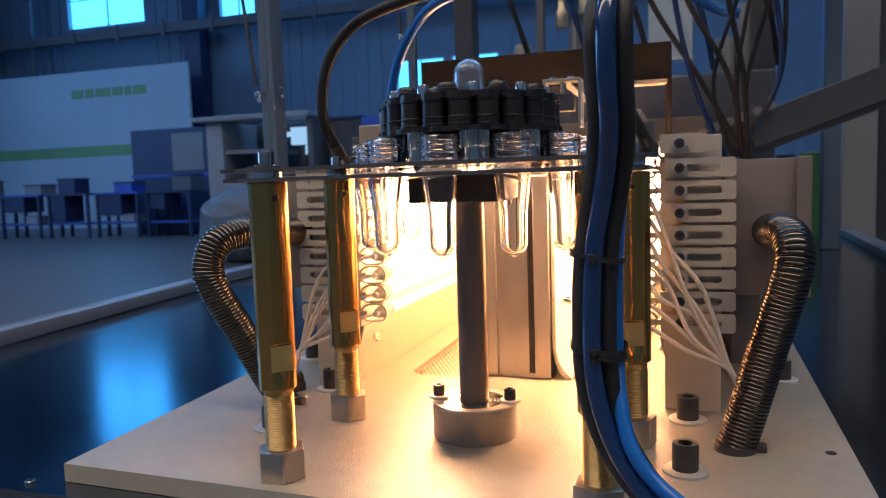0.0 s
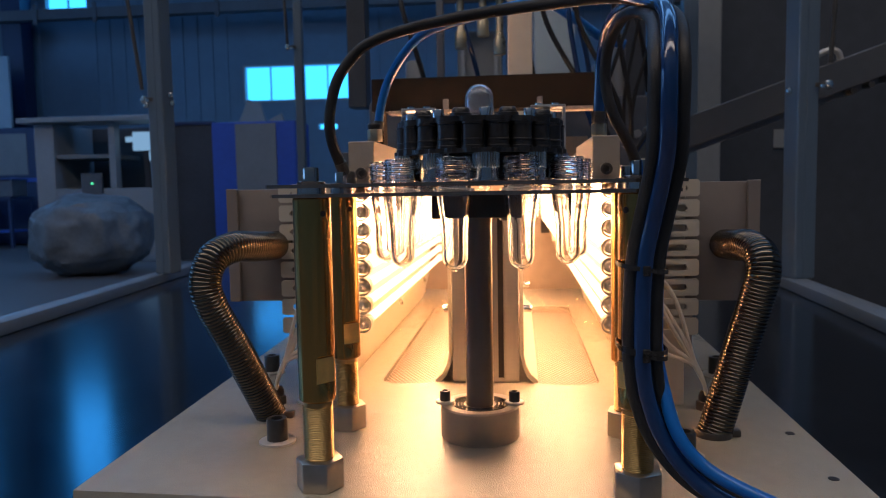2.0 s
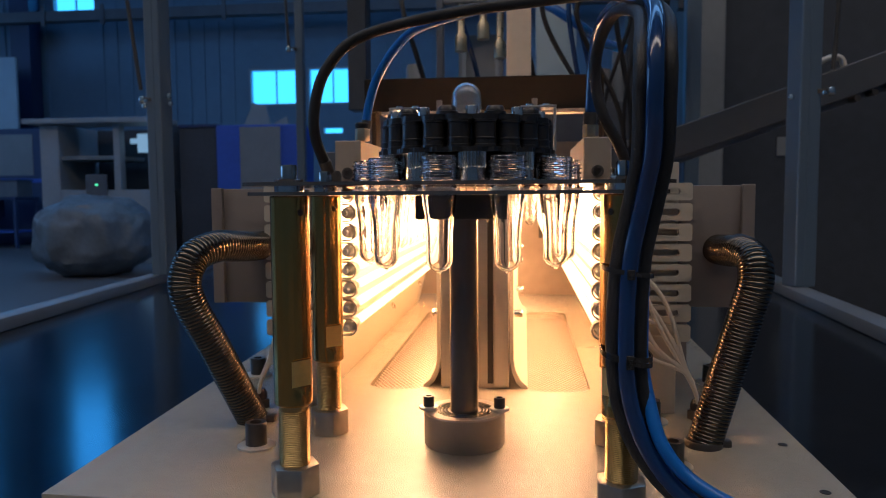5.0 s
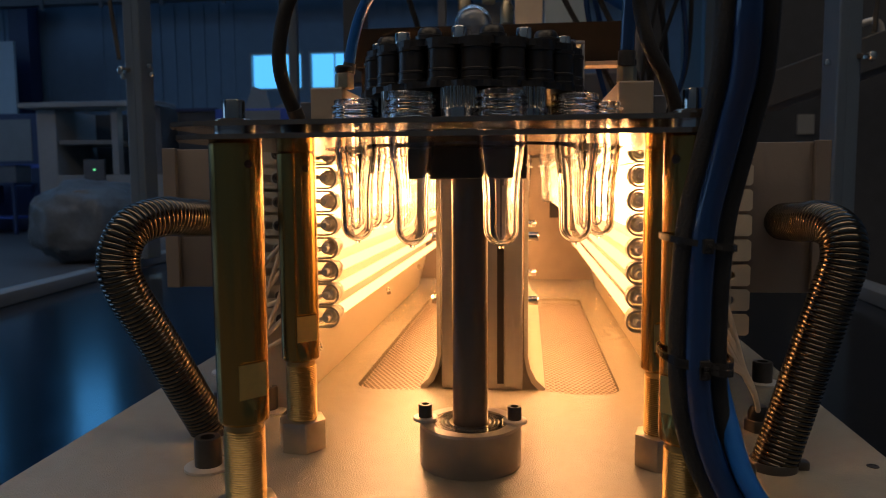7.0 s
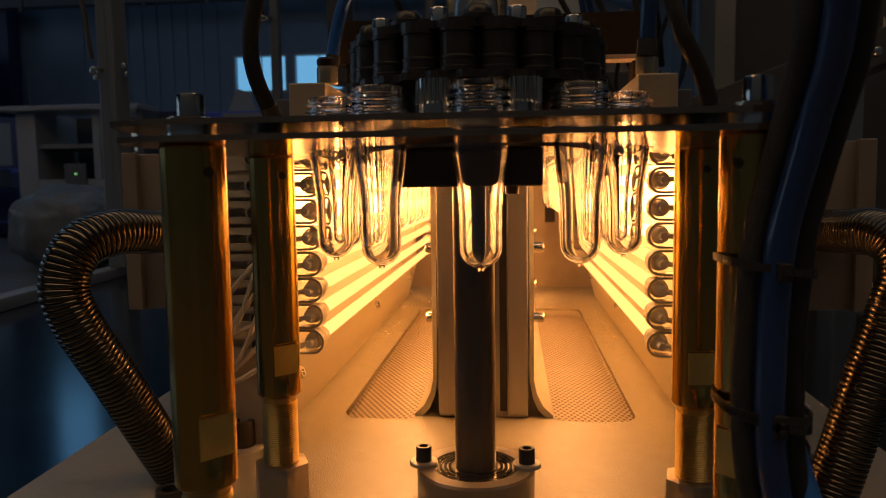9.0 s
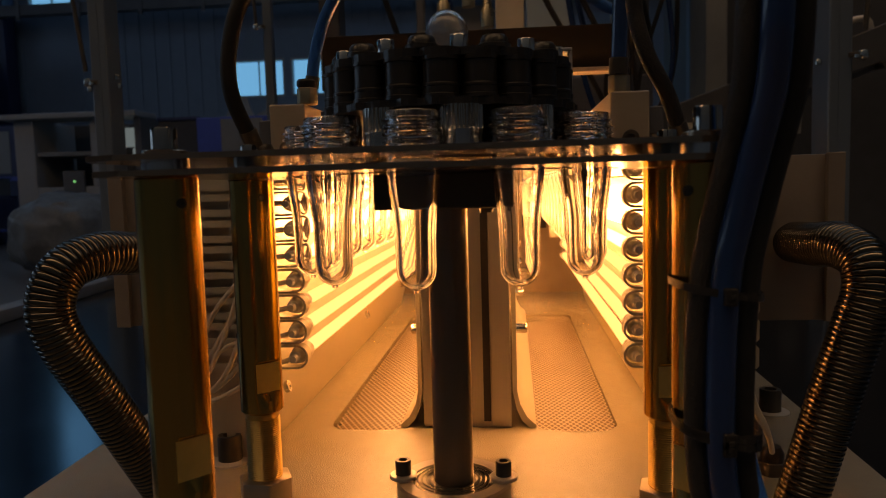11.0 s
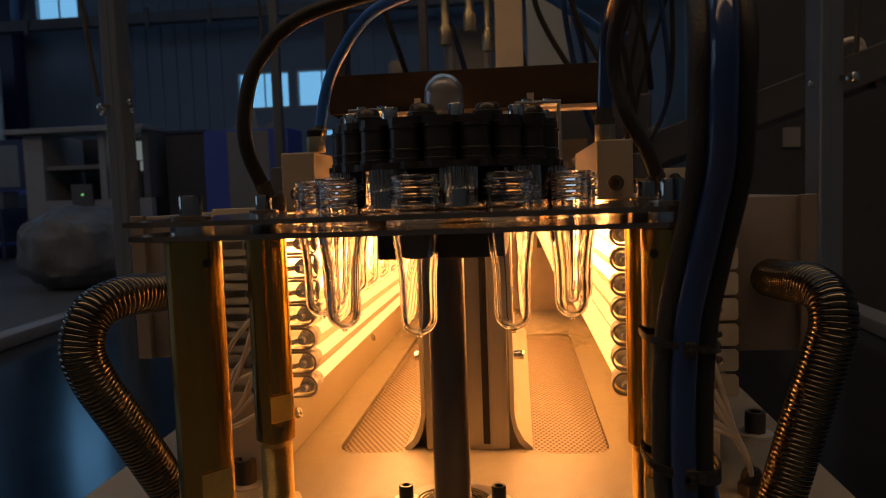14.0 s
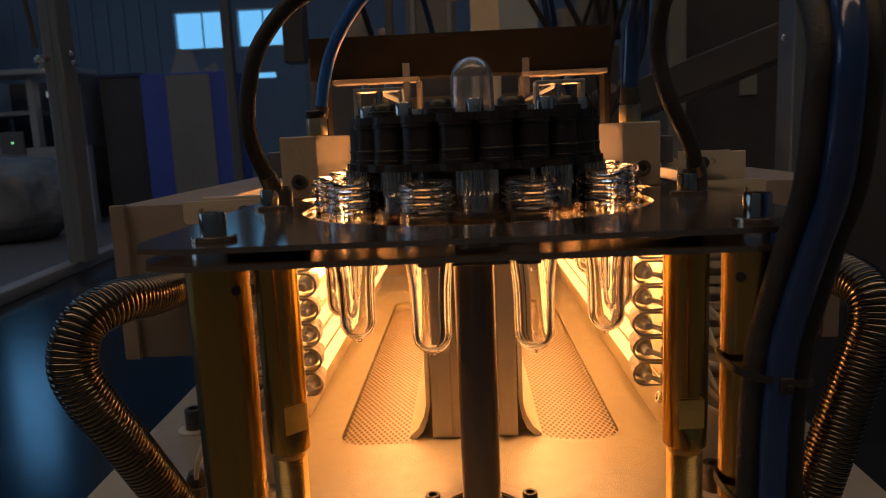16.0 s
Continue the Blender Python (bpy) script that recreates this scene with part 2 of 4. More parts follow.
def smooth_path(points, step):
    """Catmull-Rom curve through the points, cut into even steps."""
    P = [Vector(p) for p in points]
    P = [P[0] * 2 - P[1], *P, P[-1] * 2 - P[-2]]
    dense = []
    for a, b, c, d in zip(P, P[1:], P[2:], P[3:]):
        for k in range(24):
            t = k / 24
            dense.append(0.5 * (2 * b + (c - a) * t + (2 * a - 5 * b + 4 * c - d) * t * t + (3 * b - a - 3 * c + d) * t ** 3))
    dense.append(P[-2])
    out, need = [dense[0]], step
    for a, b in zip(dense, dense[1:]):
        seg, pos = (b - a).length, 0.0
        while seg - pos >= need:
            pos += need
            out.append(a + (b - a) * (pos / seg))
            need = step
        need -= seg - pos
    return out


def tube(points, radius, n=14, step=0.006, ripple=None, bm=None):
    """A hose swept along a path. ripple: radii that repeat from ring to ring."""
    path = smooth_path(points, step)
    own = bmesh.new()
    side = Vector((0, 0, 1)).cross(path[1] - path[0])
    if side.length < 1e-4 * (path[1] - path[0]).length or side.length < 1e-7:
        side = Vector((1, 0, 0))
    rings = []
    for k, p in enumerate(path):
        d = (path[min(k + 1, len(path) - 1)] - path[max(k - 1, 0)]).normalized()
        side = (side - d * side.dot(d)).normalized()
        up = d.cross(side)
        r = radius if ripple is None else radius * ripple[k % len(ripple)]
        rings.append([own.verts.new(p + side * (r * math.cos(2 * math.pi * j / n)) + up * (r * math.sin(2 * math.pi * j / n))) for j in range(n)])
    for a, b in zip(rings, rings[1:]):
        for j in range(n):
            own.faces.new((a[j], a[(j + 1) % n], b[(j + 1) % n], b[j]))
    own.faces.new(rings[0][::-1])
    own.faces.new(rings[-1])
    return merge(bm, own)


def hexagon(af, turn=0.0):
    r = af / math.sqrt(3)
    return [(r * math.cos(radians(60 * k + turn)), r * math.sin(radians(60 * k + turn))) for k in range(6)]


def socket_head(r, h, n=24):
    """Cap screw head with a hexagon-like recess, standing on z = 0."""
    return lathe([(0, 0), (r, 0), (r, h * 0.9), (r * 0.93, h), (r * 0.56, h), (r * 0.54, h * 0.45), (0, h * 0.42)], n)


def cap_screw(name, at, r, h, label, mat=None, washer=True, group="", under=None):
    s = thing(name, label, "bolt", at, group)
    z = 0.0
    if washer:
        part("washer", lathe([(0, 0), (r * 1.75, 0), (r * 1.75, 0.0018), (r * 1.65, 0.0024), (0, 0.0024)], 28), under or WASHER, s, "flat washer")
        z = 0.0024
    hd = part("head", socket_head(r, h), mat or BURNISH, s)
    hd.location.z = z
    return s
# ---- hall ----
FLOOR_Z = -0.75


def hall():
    x0, x1, y0, y1, top = -21.0, 11.0, -5.5, 18.6, 8.5
    tagged(link("floor", box(x0, x1, y0, y1, FLOOR_Z - 0.1, FLOOR_Z), CONCRETE), "grey worn concrete hall floor", "floor", kind="structure")
    tagged(link("ceiling", box(x0, x1, y0, y1, top, top + 0.1), WALL), "dim corrugated hall ceiling", "ceiling", kind="structure")
    # windows in the far wall: x0, x1, z0, z1 (two lower ones, a high row, a small slot)
    wins = [(-7.09, -5.68, 2.59, 3.55), (-5.52, -4.22, 2.59, 3.55), (-18.0, -15.05, 5.30, 8.3), (-12.5, -11.25, 5.12, 8.3), (-6.0, -4.5, 6.02, 8.3), (-5.13, -4.60, 1.84, 2.01)]
    outer = [(x0, FLOOR_Z), (x1, FLOOR_Z), (x1, top), (x0, top)]
    holes = [[(a, c), (b, c), (b, d), (a, d)] for a, b, c, d in wins]
    turn = Matrix.Translation((0, 18.0, 0)) @ Matrix.Rotation(radians(90), 4, "X")
    far = tagged(link("wall_north", sheet(outer, holes, -0.12, 0.12, m=turn), WALL), "dim sheet-metal far wall of the hall", "wall", kind="structure")
    rib = box(-0.03, 0.03, 17.855, 17.878, FLOOR_Z, top - 0.01)
    first = None
    for k in range(80):
        x = x0 + 0.3 + 0.4 * k
        if any(a - 0.1 < x < b + 0.1 for a, b, _, _ in wins):
            continue
        if first is None:
            first = part("rib", rib, WALL, far, smooth=None)
            first.location.x = x
        else:
            c = new("rib", first.data)
            c.parent, c.location.x = far, x
    for k, (a, b, c, d) in enumerate(wins):
        w = thing("window_%d" % (k + 1), "bright daylit hall window with pale steel frame", "window", ((a + b) / 2, 18.0, c), kind="structure")
        hw, h = (b - a) / 2, d - c
        t = 0.05 if h > 0.3 else 0.02
        fr = box(-hw, hw, -0.13, 0.03, 0, t)
        box(-hw, hw, -0.13, 0.03, h - t, h, bm=fr)
        box(-hw, -hw + t, -0.13, 0.03, t, h - t, bm=fr)
        box(hw - t, hw, -0.13, 0.03, t, h - t, bm=fr)
        if h > 0.3:
            box(-0.012, 0.012, -0.04, 0.02, t, h - t, bm=fr)
            if h > 2:
                box(-hw + t, hw - t, -0.038, 0.018, 0.9, 0.93, bm=fr)
        part("window_frame", fr, WHITE_PAINT, w, smooth=None)
        part("daylight_pane", box(-hw, hw, 0.06, 0.07, 0, h), DAY, w, "glowing daylight pane", smooth=None)
    tagged(link("wall_west", box(x0 - 0.2, x0, y0, y1, FLOOR_Z, top), WALL), "dim sheet-metal side wall", "wall", kind="structure")
    tagged(link("wall_east", box(x1, x1 + 0.2, y0, y1, FLOOR_Z, top), WALL), "dim sheet-metal side wall in shade", "wall", kind="structure")
    tagged(link("wall_south", box(x0, x1, y0 - 0.2, y0, FLOOR_Z, top), WALL), "dim sheet-metal wall behind the machine", "wall", kind="structure")
    # Unseen roof strips added as fill: two blue, the rear one neutral.
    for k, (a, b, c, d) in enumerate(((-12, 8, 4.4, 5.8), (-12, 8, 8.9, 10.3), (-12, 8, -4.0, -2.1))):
        w = thing("fill_strip_%d" % (k + 1), "long glowing fill strip added under the roof, out of view", "roof light", (0, 0, top), kind="structure")
        part("light_strip", box(a, b, c, d, -0.02, -0.004), FILL_NEUTRAL if d < 0 else FILL_BLUE, w, smooth=None)
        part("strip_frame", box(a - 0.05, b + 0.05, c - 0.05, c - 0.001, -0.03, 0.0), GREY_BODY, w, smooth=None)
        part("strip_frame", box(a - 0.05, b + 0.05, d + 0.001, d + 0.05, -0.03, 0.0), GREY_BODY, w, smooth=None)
    # Two glowing panes added in the west wall, unseen, for more fill.
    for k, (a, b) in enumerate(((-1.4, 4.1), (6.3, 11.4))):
        w = thing("window_%d" % (k + 7), "large glowing pane added in the side wall, out of view", "window", (x0, 0, 0), kind="structure")
        part("daylight_pane", box(0.001, 0.02, a, b, 1.65, 5.7), FILL_BLUE, w, smooth=None)
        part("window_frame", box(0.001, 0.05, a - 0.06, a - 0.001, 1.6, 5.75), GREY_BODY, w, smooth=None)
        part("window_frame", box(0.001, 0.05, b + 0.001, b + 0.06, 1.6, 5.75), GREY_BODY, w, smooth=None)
    beam = tagged(link("roof_girder", box(x0, x1, 17.0, 17.25, 4.72, 4.98, 0.01), DARK_BODY), "dark steel crane girder along the wall", "girder", kind="structure")
    for k in range(9):
        part("girder_stiffener", box(-20.2 + 1.6 * k, -20.1 + 1.6 * k, 16.96, 16.999, 4.6, 5.1, 0.004), DARK_BODY, beam, smooth=None)
    part("steel_column", box(-13.3, -12.75, 17.26, 17.7, FLOOR_Z, top - 0.01, 0.01), NAVY_PAINT, beam, "dark steel hall column", smooth=None)
    part("lamp_pole", box(-18.95, -18.85, 17.3, 17.4, 2.6, top - 0.01, 0.01), RAIL, beam, "thin pale pipe", smooth=None)


hall()


# ---- machine table ----
def machine_table():
    t = thing("machine_table", "dark polished stainless machine table with grey raised edge rails", "machine table", (0, 0, -0.016))
    y0, y1 = -0.174, 2.4

    def left(y, d=0.0):
        return (-0.838 - 0.103 * y - d, y)

    def right(y, d=0.0):
        return (0.605 + 0.055 * y + d, y)
    part("top_sheet", prism([left(y0, 0.045), right(y0, 0.05), right(y1, 0.05), left(y1, 0.045)], -0.004, 0.0), TABLE, t, "dark polished stainless sheet", smooth=None)
    part("edge_rail", prism([left(y0, 0.045), left(y0), left(y1), left(y1, 0.045)], 0.0003, 0.026, 0.003), RAIL, t, "pale grey edge rail")
    part("edge_rail", prism([right(y0), right(y0, 0.05), right(y1, 0.05), right(y1)], 0.0003, 0.026, 0.003), RAIL, t, "pale grey edge rail")
    part("cabinet_body", prism([left(y0 + 0.006, 0.03), right(y0 + 0.006, 0.03), right(y1 - 0.01, 0.03), left(y1 - 0.01, 0.03)], FLOOR_Z + 0.016, -0.0042, 0.003), GREY_BODY, t, "grey cabinet under the table")


def base_plate():
    out = [(-0.318, -0.150), (0.303, -0.168), (0.330, 1.02), (-0.358, 1.02)]
    hl, hr = rounded(-0.132, -0.058, 0.180, 0.765, 0.022), rounded(0.058, 0.133, 0.180, 0.765, 0.022)
    p = thing("base_plate", "cream powder-coated base plate with two meshed openings", "plate")
    part("plate", sheet(out, [hl, hr], -0.0155, 0.0), COAT, p, smooth=None)
    for x0, x1 in ((-0.133, -0.057), (0.057, 0.134)):
        bm = bmesh.new()
        # expanded-metal strands: zigzag flat bars
        px, py, w = 0.0058, 0.0108, 0.00082
        y = 0.18
        row = 0
        while y < 0.770:
            x = x0 - (px / 2 if row % 2 else 0)
            while x < x1:
                for sx in (0, 1):
                    a = (x + sx * px / 2, y + (0 if sx == 0 else py / 2))
                    b = (x + (sx + 1) * px / 2, y + (py / 2 if sx == 0 else 0))
                    if a[0] > x0 and b[0] < x1:
                        vs = [bm.verts.new((a[0] - w, a[1], -0.0041)), bm.verts.new((b[0] - w, b[1], -0.0041)),
                              bm.verts.new((b[0] + w, b[1], -0.0040)), bm.verts.new((a[0] + w, a[1], -0.0040))]
                        bm.faces.new(vs)
                x += px
            y += py / 2
            row += 1
        tagged(part("mesh_screen", bm, MESH, p, "fine expanded-metal screen", smooth=None), kind="stuff")
    part("tray", box(-0.136, 0.136, 0.176, 0.770, -0.0158, -0.0125), TRAY, p, "tray under the screens", smooth=None)
    for x, y in ((0.290, 0.018), (0.285, -0.09), (-0.30, 0.16)):
        # Dark disc on the plate, painted in place of a real hole's shade.
        h = part("hole", lathe([(0, 0.0002), (0.0042, 0.0002), (0.0042, 0.0006), (0.003, 0.0006), (0.003, 0.0003), (0, 0.0003)], 18), CAVITY, p, "small dark disc drawn for a threaded hole")
        h.location = (x, y, 0)


machine_table()
base_plate()
cap_screw('table_screw', (-0.345, -0.160, -0.016), 0.0045, 0.003, 'small countersunk screw in the table sheet', STEEL, False)


# ---- oven: lamps on both sides, reflectors, centre column ----
LAMP_X, LAMP_Y, LAMP_Z, LAMP_PITCH, LAMP_LEN = 0.1355, 0.104, 0.087, 0.0207, 0.79
N_LAMP = 8


def heating_lamp(k, side):
    z = LAMP_Z + LAMP_PITCH * k
    l = thing("heating_lamp", "glowing tubular infrared heating lamp with ceramic ends", "lamp", (side * LAMP_X, LAMP_Y, z), "heating lamps in the oven")
    tb = lathe([(0, 0.012), (0.0052, 0.012), (0.0052, LAMP_LEN), (0, LAMP_LEN)], 14)
    tb.transform(Matrix.Rotation(radians(-90), 4, "X"))
    part("glass_tube", tb, HOT if k >= 5 else MILD if k == 4 else WARM, l, "glowing lamp tube")
    ce = lathe([(0, -0.009), (0.0028, -0.009), (0.0032, -0.003), (0.0048, -0.002), (0.0055, 0.0), (0.0060, 0.004), (0.0060, 0.010), (0.0072, 0.0105), (0.0072, 0.030), (0.0066, 0.0315), (0, 0.0315)], 18)
    ce.transform(Matrix.Rotation(radians(-90), 4, "X"))
    part("ceramic_end", ce, CERAMIC, l, "white ceramic end")
    ce2 = lathe([(0, LAMP_LEN - 0.004), (0.0082, LAMP_LEN - 0.004), (0.0082, LAMP_LEN + 0.014), (0, LAMP_LEN + 0.014)], 18)
    ce2.transform(Matrix.Rotation(radians(-90), 4, "X"))
    part("ceramic_end", ce2, CERAMIC, l, "white ceramic end")
    # long-holed clip round the end
    a = [(side * x, y) for x, y in rounded(-0.0105, 0.0200, -0.0098, 0.0098, 0.0096, 8)]
    b = [(side * x, y) for x, y in rounded(-0.0088, 0.0180, -0.0082, 0.0082, 0.0081, 8)]
    part("end_clip", sheet(a, [b], -0.010, 0.001, m=Matrix.Rotation(radians(90), 4, "X")), WASHER, l, "pale long-holed clip", smooth=None)


def lamp_bracket(k, side):
    z = LAMP_Z + LAMP_PITCH * k + (0.002 if k == N_LAMP else 0)
    length = 0.052 if k == N_LAMP else 0.078
    b = thing("lamp_bracket", "cream slotted lamp bracket with socket screw", "bracket", (side * (LAMP_X + 0.0105), LAMP_Y - 0.004, z), "lamp brackets on the oven side")
    slot = rounded(0.026, length - 0.012, -0.0034, 0.0034, 0.0033, 5)
    out = [(0.0, -0.0026), (0.0118, -0.0026), (0.0118, -0.0088), (length - 0.002, -0.0088), (length, -0.0068), (length, 0.0068), (length - 0.002, 0.0088), (0.0118, 0.0088), (0.0118, 0.0026), (0.0, 0.0026)]
    bm = sheet([(side * x, y) for x, y in out], [[(side * x, y) for x, y in slot]], 0.0, 0.0035, m=Matrix.Rotation(radians(90), 4, "X"))
    part("strip", bm, COAT_ROUGH, b, smooth=None)
    w = lathe([(0, 0), (0.0072, 0), (0.0072, 0.0014), (0, 0.0014)], 22)
    w.transform(Matrix.Translation((side * 0.029, -0.0036, 0)) @ Matrix.Rotation(radians(90), 4, "X"))
    ws = part("washer", w, WASHER, b, "pale washer")
    h = socket_head(0.0046, 0.0045, 18)
    h.transform(Matrix.Translation((side * 0.029, -0.0050, 0)) @ Matrix.Rotation(radians(90), 4, "X"))
    part("screw", h, BURNISH, ws, "dark socket screw")
    return b


def oven_side(side):
    x0, x1 = sorted((side * 0.1580, side * 0.1610))
    s = thing("oven_side_wall", "cream oven side wall with pale reflector behind the lamps", "oven wall")
    part("side_plate", box(x0, x1, 0.108, 0.90, 0.0702, 0.226, 0.0008), REFLECTOR, s, "pale reflector plate", smooth=None)
    own = prism([(side * a, b) for a, b in ((0.1560, 0.070), (0.1578, 0.070), (0.1800, 0.0), (0.1740, 0.0))], -0.90, -0.1115)
    own.transform(Matrix.Rotation(radians(90), 4, "X"))
    part("lower_flange", own, COAT_ROUGH, s, "cream sloping lower flange", smooth=None)
    wx = sorted((side * 0.1613, side * 0.212))
    part("rear_panel", box(wx[0], wx[1], 0.106, 0.111, 0.0, 0.262 if side > 0 else 0.243, 0.0008), COAT_ROUGH, s, "cream bracket mounting panel", smooth=None)
    cx = sorted((side * 0.1450, side * 0.2))
    part("top_cover", box(cx[0], cx[1], 0.12, 0.90, 0.2272, 0.2292, 0.0005), COAT_ROUGH, s, "cream top cover", smooth=None)
    for y in (0.147, 0.5, 0.8):
        sc = socket_head(0.0052, 0.004, 16)
        sc.transform(Matrix.Translation((side * 0.1595, y, 0.05)) @ Matrix.Rotation(radians(-72 * side), 4, "Y"))
        part("flange_bolt", sc, STEEL, s, "steel flange bolt")
    bx = sorted((side * 0.2125, side * 0.285))
    d = thing("side_duct_box", "beige sheet-metal duct box beside the lamps", "duct box")
    lip = 0.010
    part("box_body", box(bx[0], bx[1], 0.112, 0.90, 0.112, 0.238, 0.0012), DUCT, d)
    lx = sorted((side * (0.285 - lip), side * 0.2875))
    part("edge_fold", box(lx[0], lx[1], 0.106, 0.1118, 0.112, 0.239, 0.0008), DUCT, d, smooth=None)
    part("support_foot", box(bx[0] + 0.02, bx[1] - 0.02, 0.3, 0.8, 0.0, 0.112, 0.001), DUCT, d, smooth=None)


def centre_column():
    c = thing("centre_column", "grey aluminium centre column with flared side sheets", "column", (-0.003, 0.19, 0))
    bm = box(-0.040, 0.040, 0.0, 0.035, 0.0, 0.2295, 0.0008)
    part("face_plate", bm, ALU, c, smooth=None)
    for x0, x1 in ((-0.040, -0.021), (0.0225, 0.040)):
        part("face_strip", box(x0, x1, -0.0062, -0.0002, 0.004, 0.229, 0.0008), ALU, c, "bright vertical strip", smooth=None)
    # Thin dark strip on the face gives the slot its shade.
    part("slot", box(0.0150, 0.0215, -0.0010, -0.0002, 0.006, 0.2285), CAVITY, c, "dark strip drawn for the shade in a vertical slot", smooth=None)
    for s in (-1, 1):
        # side sheet with a foot bent outwards
        prof = [(0.0415, 0.2285), (0.0455, 0.2285), (0.0455, 0.034), (0.048, 0.022), (0.054, 0.010), (0.0625, 0.0022), (0.0625, 0.0), (0.056, 0.0), (0.049, 0.007), (0.0445, 0.018), (0.0415, 0.034)]
        own = prism([(s * a, b) for a, b in prof], -0.60, 0.0)
        own.transform(Matrix.Rotation(radians(90), 4, "X"))
        part("side_sheet", own, REFLECTOR, c, "pale reflector sheet with flared foot", smooth=40)
        for y, z in ((0.045, 0.083), (0.045, 0.150), (0.28, 0.083), (0.28, 0.150)):
            kn = lathe([(0, 0), (0.0048, 0), (0.0048, 0.009), (0.0042, 0.0105), (0, 0.0105)], 16)
            kn.transform(Matrix.Translation((s * 0.0456, y, z)) @ Matrix.Rotation(radians(90 * s), 4, "Y"))
            part("stud", kn, STEEL, c, "bright steel stud")


for side in (-1, 1):
    for k in range(N_LAMP):
        heating_lamp(k, side)
    for k in range(N_LAMP + (1 if side > 0 else 0)):
        lamp_bracket(k, side)
    oven_side(side)
centre_column()


def transfer_sheet():
    e = thing("transfer_sheet", "tan steel transfer sheet past the oven's open end", "sheet", (0, 0, -0.016))
    part("sheet", box(-0.30, 0.30, 1.042, 1.46, 0.0, 0.008, 0.001), BROWN_FLOOR, e, smooth=None)
    part("side_lip", box(-0.30, -0.292, 1.042, 1.46, 0.0082, 0.06, 0.001), BROWN_FLOOR, e, smooth=None)
    # Plates added to catch lamp light and make the far end glow white.
    for x0, x1 in ((-0.1579, -0.052), (0.108, 0.1579)):
        part("added_reflector", box(x0, x1, 0.9006, 0.9036, 0.1362, 0.242, 0.0006), REFLECTOR, e, "pale plate added to light up white at the oven's end", smooth=None)
    part("rear_lip", box(-0.2918, 0.2918, 1.452, 1.46, 0.0082, 0.075, 0.001), BROWN_FLOOR, e, smooth=None)
    part("side_lip", box(0.292, 0.30, 1.042, 1.46, 0.0082, 0.06, 0.001), BROWN_FLOOR, e, smooth=None)


def oven_end_plate():
    e = thing("oven_end_plate", "tan steel plate past the oven's far end", "plate", (0, 0, -0.016))
    part("plate", box(-0.20, 0.20, 1.030, 1.038, 0.0, 0.272, 0.001), BROWN_FLOOR, e, smooth=None)
    # Dark box on the solid plate, coloured as the shade of an opening.
    part("opening", box(0.088, 0.108, 1.0285, 1.0298, 0.146, 0.236, 0.0003), CAVITY, e, "dark box drawn for the shade in a narrow opening", smooth=None)


oven_end_plate()
transfer_sheet()


# Unseen sheet added to keep lamp light off the parts above the oven.
def light_shield():
    r = thing("light_shield", "dull beige sheet added over the oven's rear to stop light", "oven roof", (0, 0, 0.2294))
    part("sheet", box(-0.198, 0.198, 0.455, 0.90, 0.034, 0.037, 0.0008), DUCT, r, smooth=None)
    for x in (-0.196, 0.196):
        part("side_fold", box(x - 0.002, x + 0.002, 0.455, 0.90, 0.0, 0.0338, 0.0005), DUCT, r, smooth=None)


light_shield()


# ---- posts, upper plates, pole ----
def support_post(x, y, turn):
    p = thing("support_post", "yellow zinc-plated round support post with wrench flat", "post", (x, y, 0), "posts under the guide plate")
    prof = [(0, 0.0705), (0.0128, 0.0705), (0.0145, 0.0722), (0.0145, 0.080), (0.0145, 0.0855), (0.0145, 0.1065), (0.0145, 0.108), (0.0145, 0.2288), (0.0138, 0.2297), (0, 0.2297)]
    bm = lathe(prof, 48)
    for v in bm.verts:
        if 0.085 < v.co.z < 0.107 and v.co.y < -0.0118:
            v.co.y = -0.0118
    bm.transform(Matrix.Rotation(radians(turn), 4, "Z"))
    sl = part("sleeve", bm, ZINC, p, smooth=25)
    th = [(0.0108, 0.022)]
    z = 0.025
    while z < 0.066:
        th += [(0.0118, z), (0.0110, z + 0.0007)]
        z += 0.0014
    th += [(0.0112, 0.067), (0.0112, 0.0705)]
    part("threaded_rod", lathe(th, 28), THREAD, p, "fine threaded rod", smooth=60)
    nf = box(-0.0083, 0.0083, -0.01215, -0.0116, 0.0862, 0.1058)
    nf.transform(Matrix.Rotation(radians(turn), 4, "Z"))
    nb = prism(hexagon(0.0335, turn + 12), 0, 0.0238, 0.0012)
    ss = lathe([(0, 0), (0.0024, 0), (0.0024, 0.0006), (0.0012, 0.0006), (0.0010, 0.0002), (0, 0.0002)], 12)
    ss.transform(Matrix.Rotation(radians(turn), 4, "Z") @ Matrix.Translation((0, -0.0143, 0.2175)) @ Matrix.Rotation(radians(90), 4, "X"))
    part("set_screw", ss, BURNISH, sl, "small dark set screw")
    part("wrench_flat", nf, FLAT, sl, "milled wrench flat", smooth=None)
    part("hex_nut", nb, NUT, p, "large plain hexagon nut")


POSTS = ((-0.1210, -0.1290, 50), (0.1250, -0.1380, -46), (-0.1335, 0.0170, 44), (0.1380, 0.0080, 4))
for x, y, turn in POSTS:
    support_post(x, y, turn)

WHEEL = (0.003, 0.0)
R_PATH = 0.0885
PLATE_TOP = 0.240


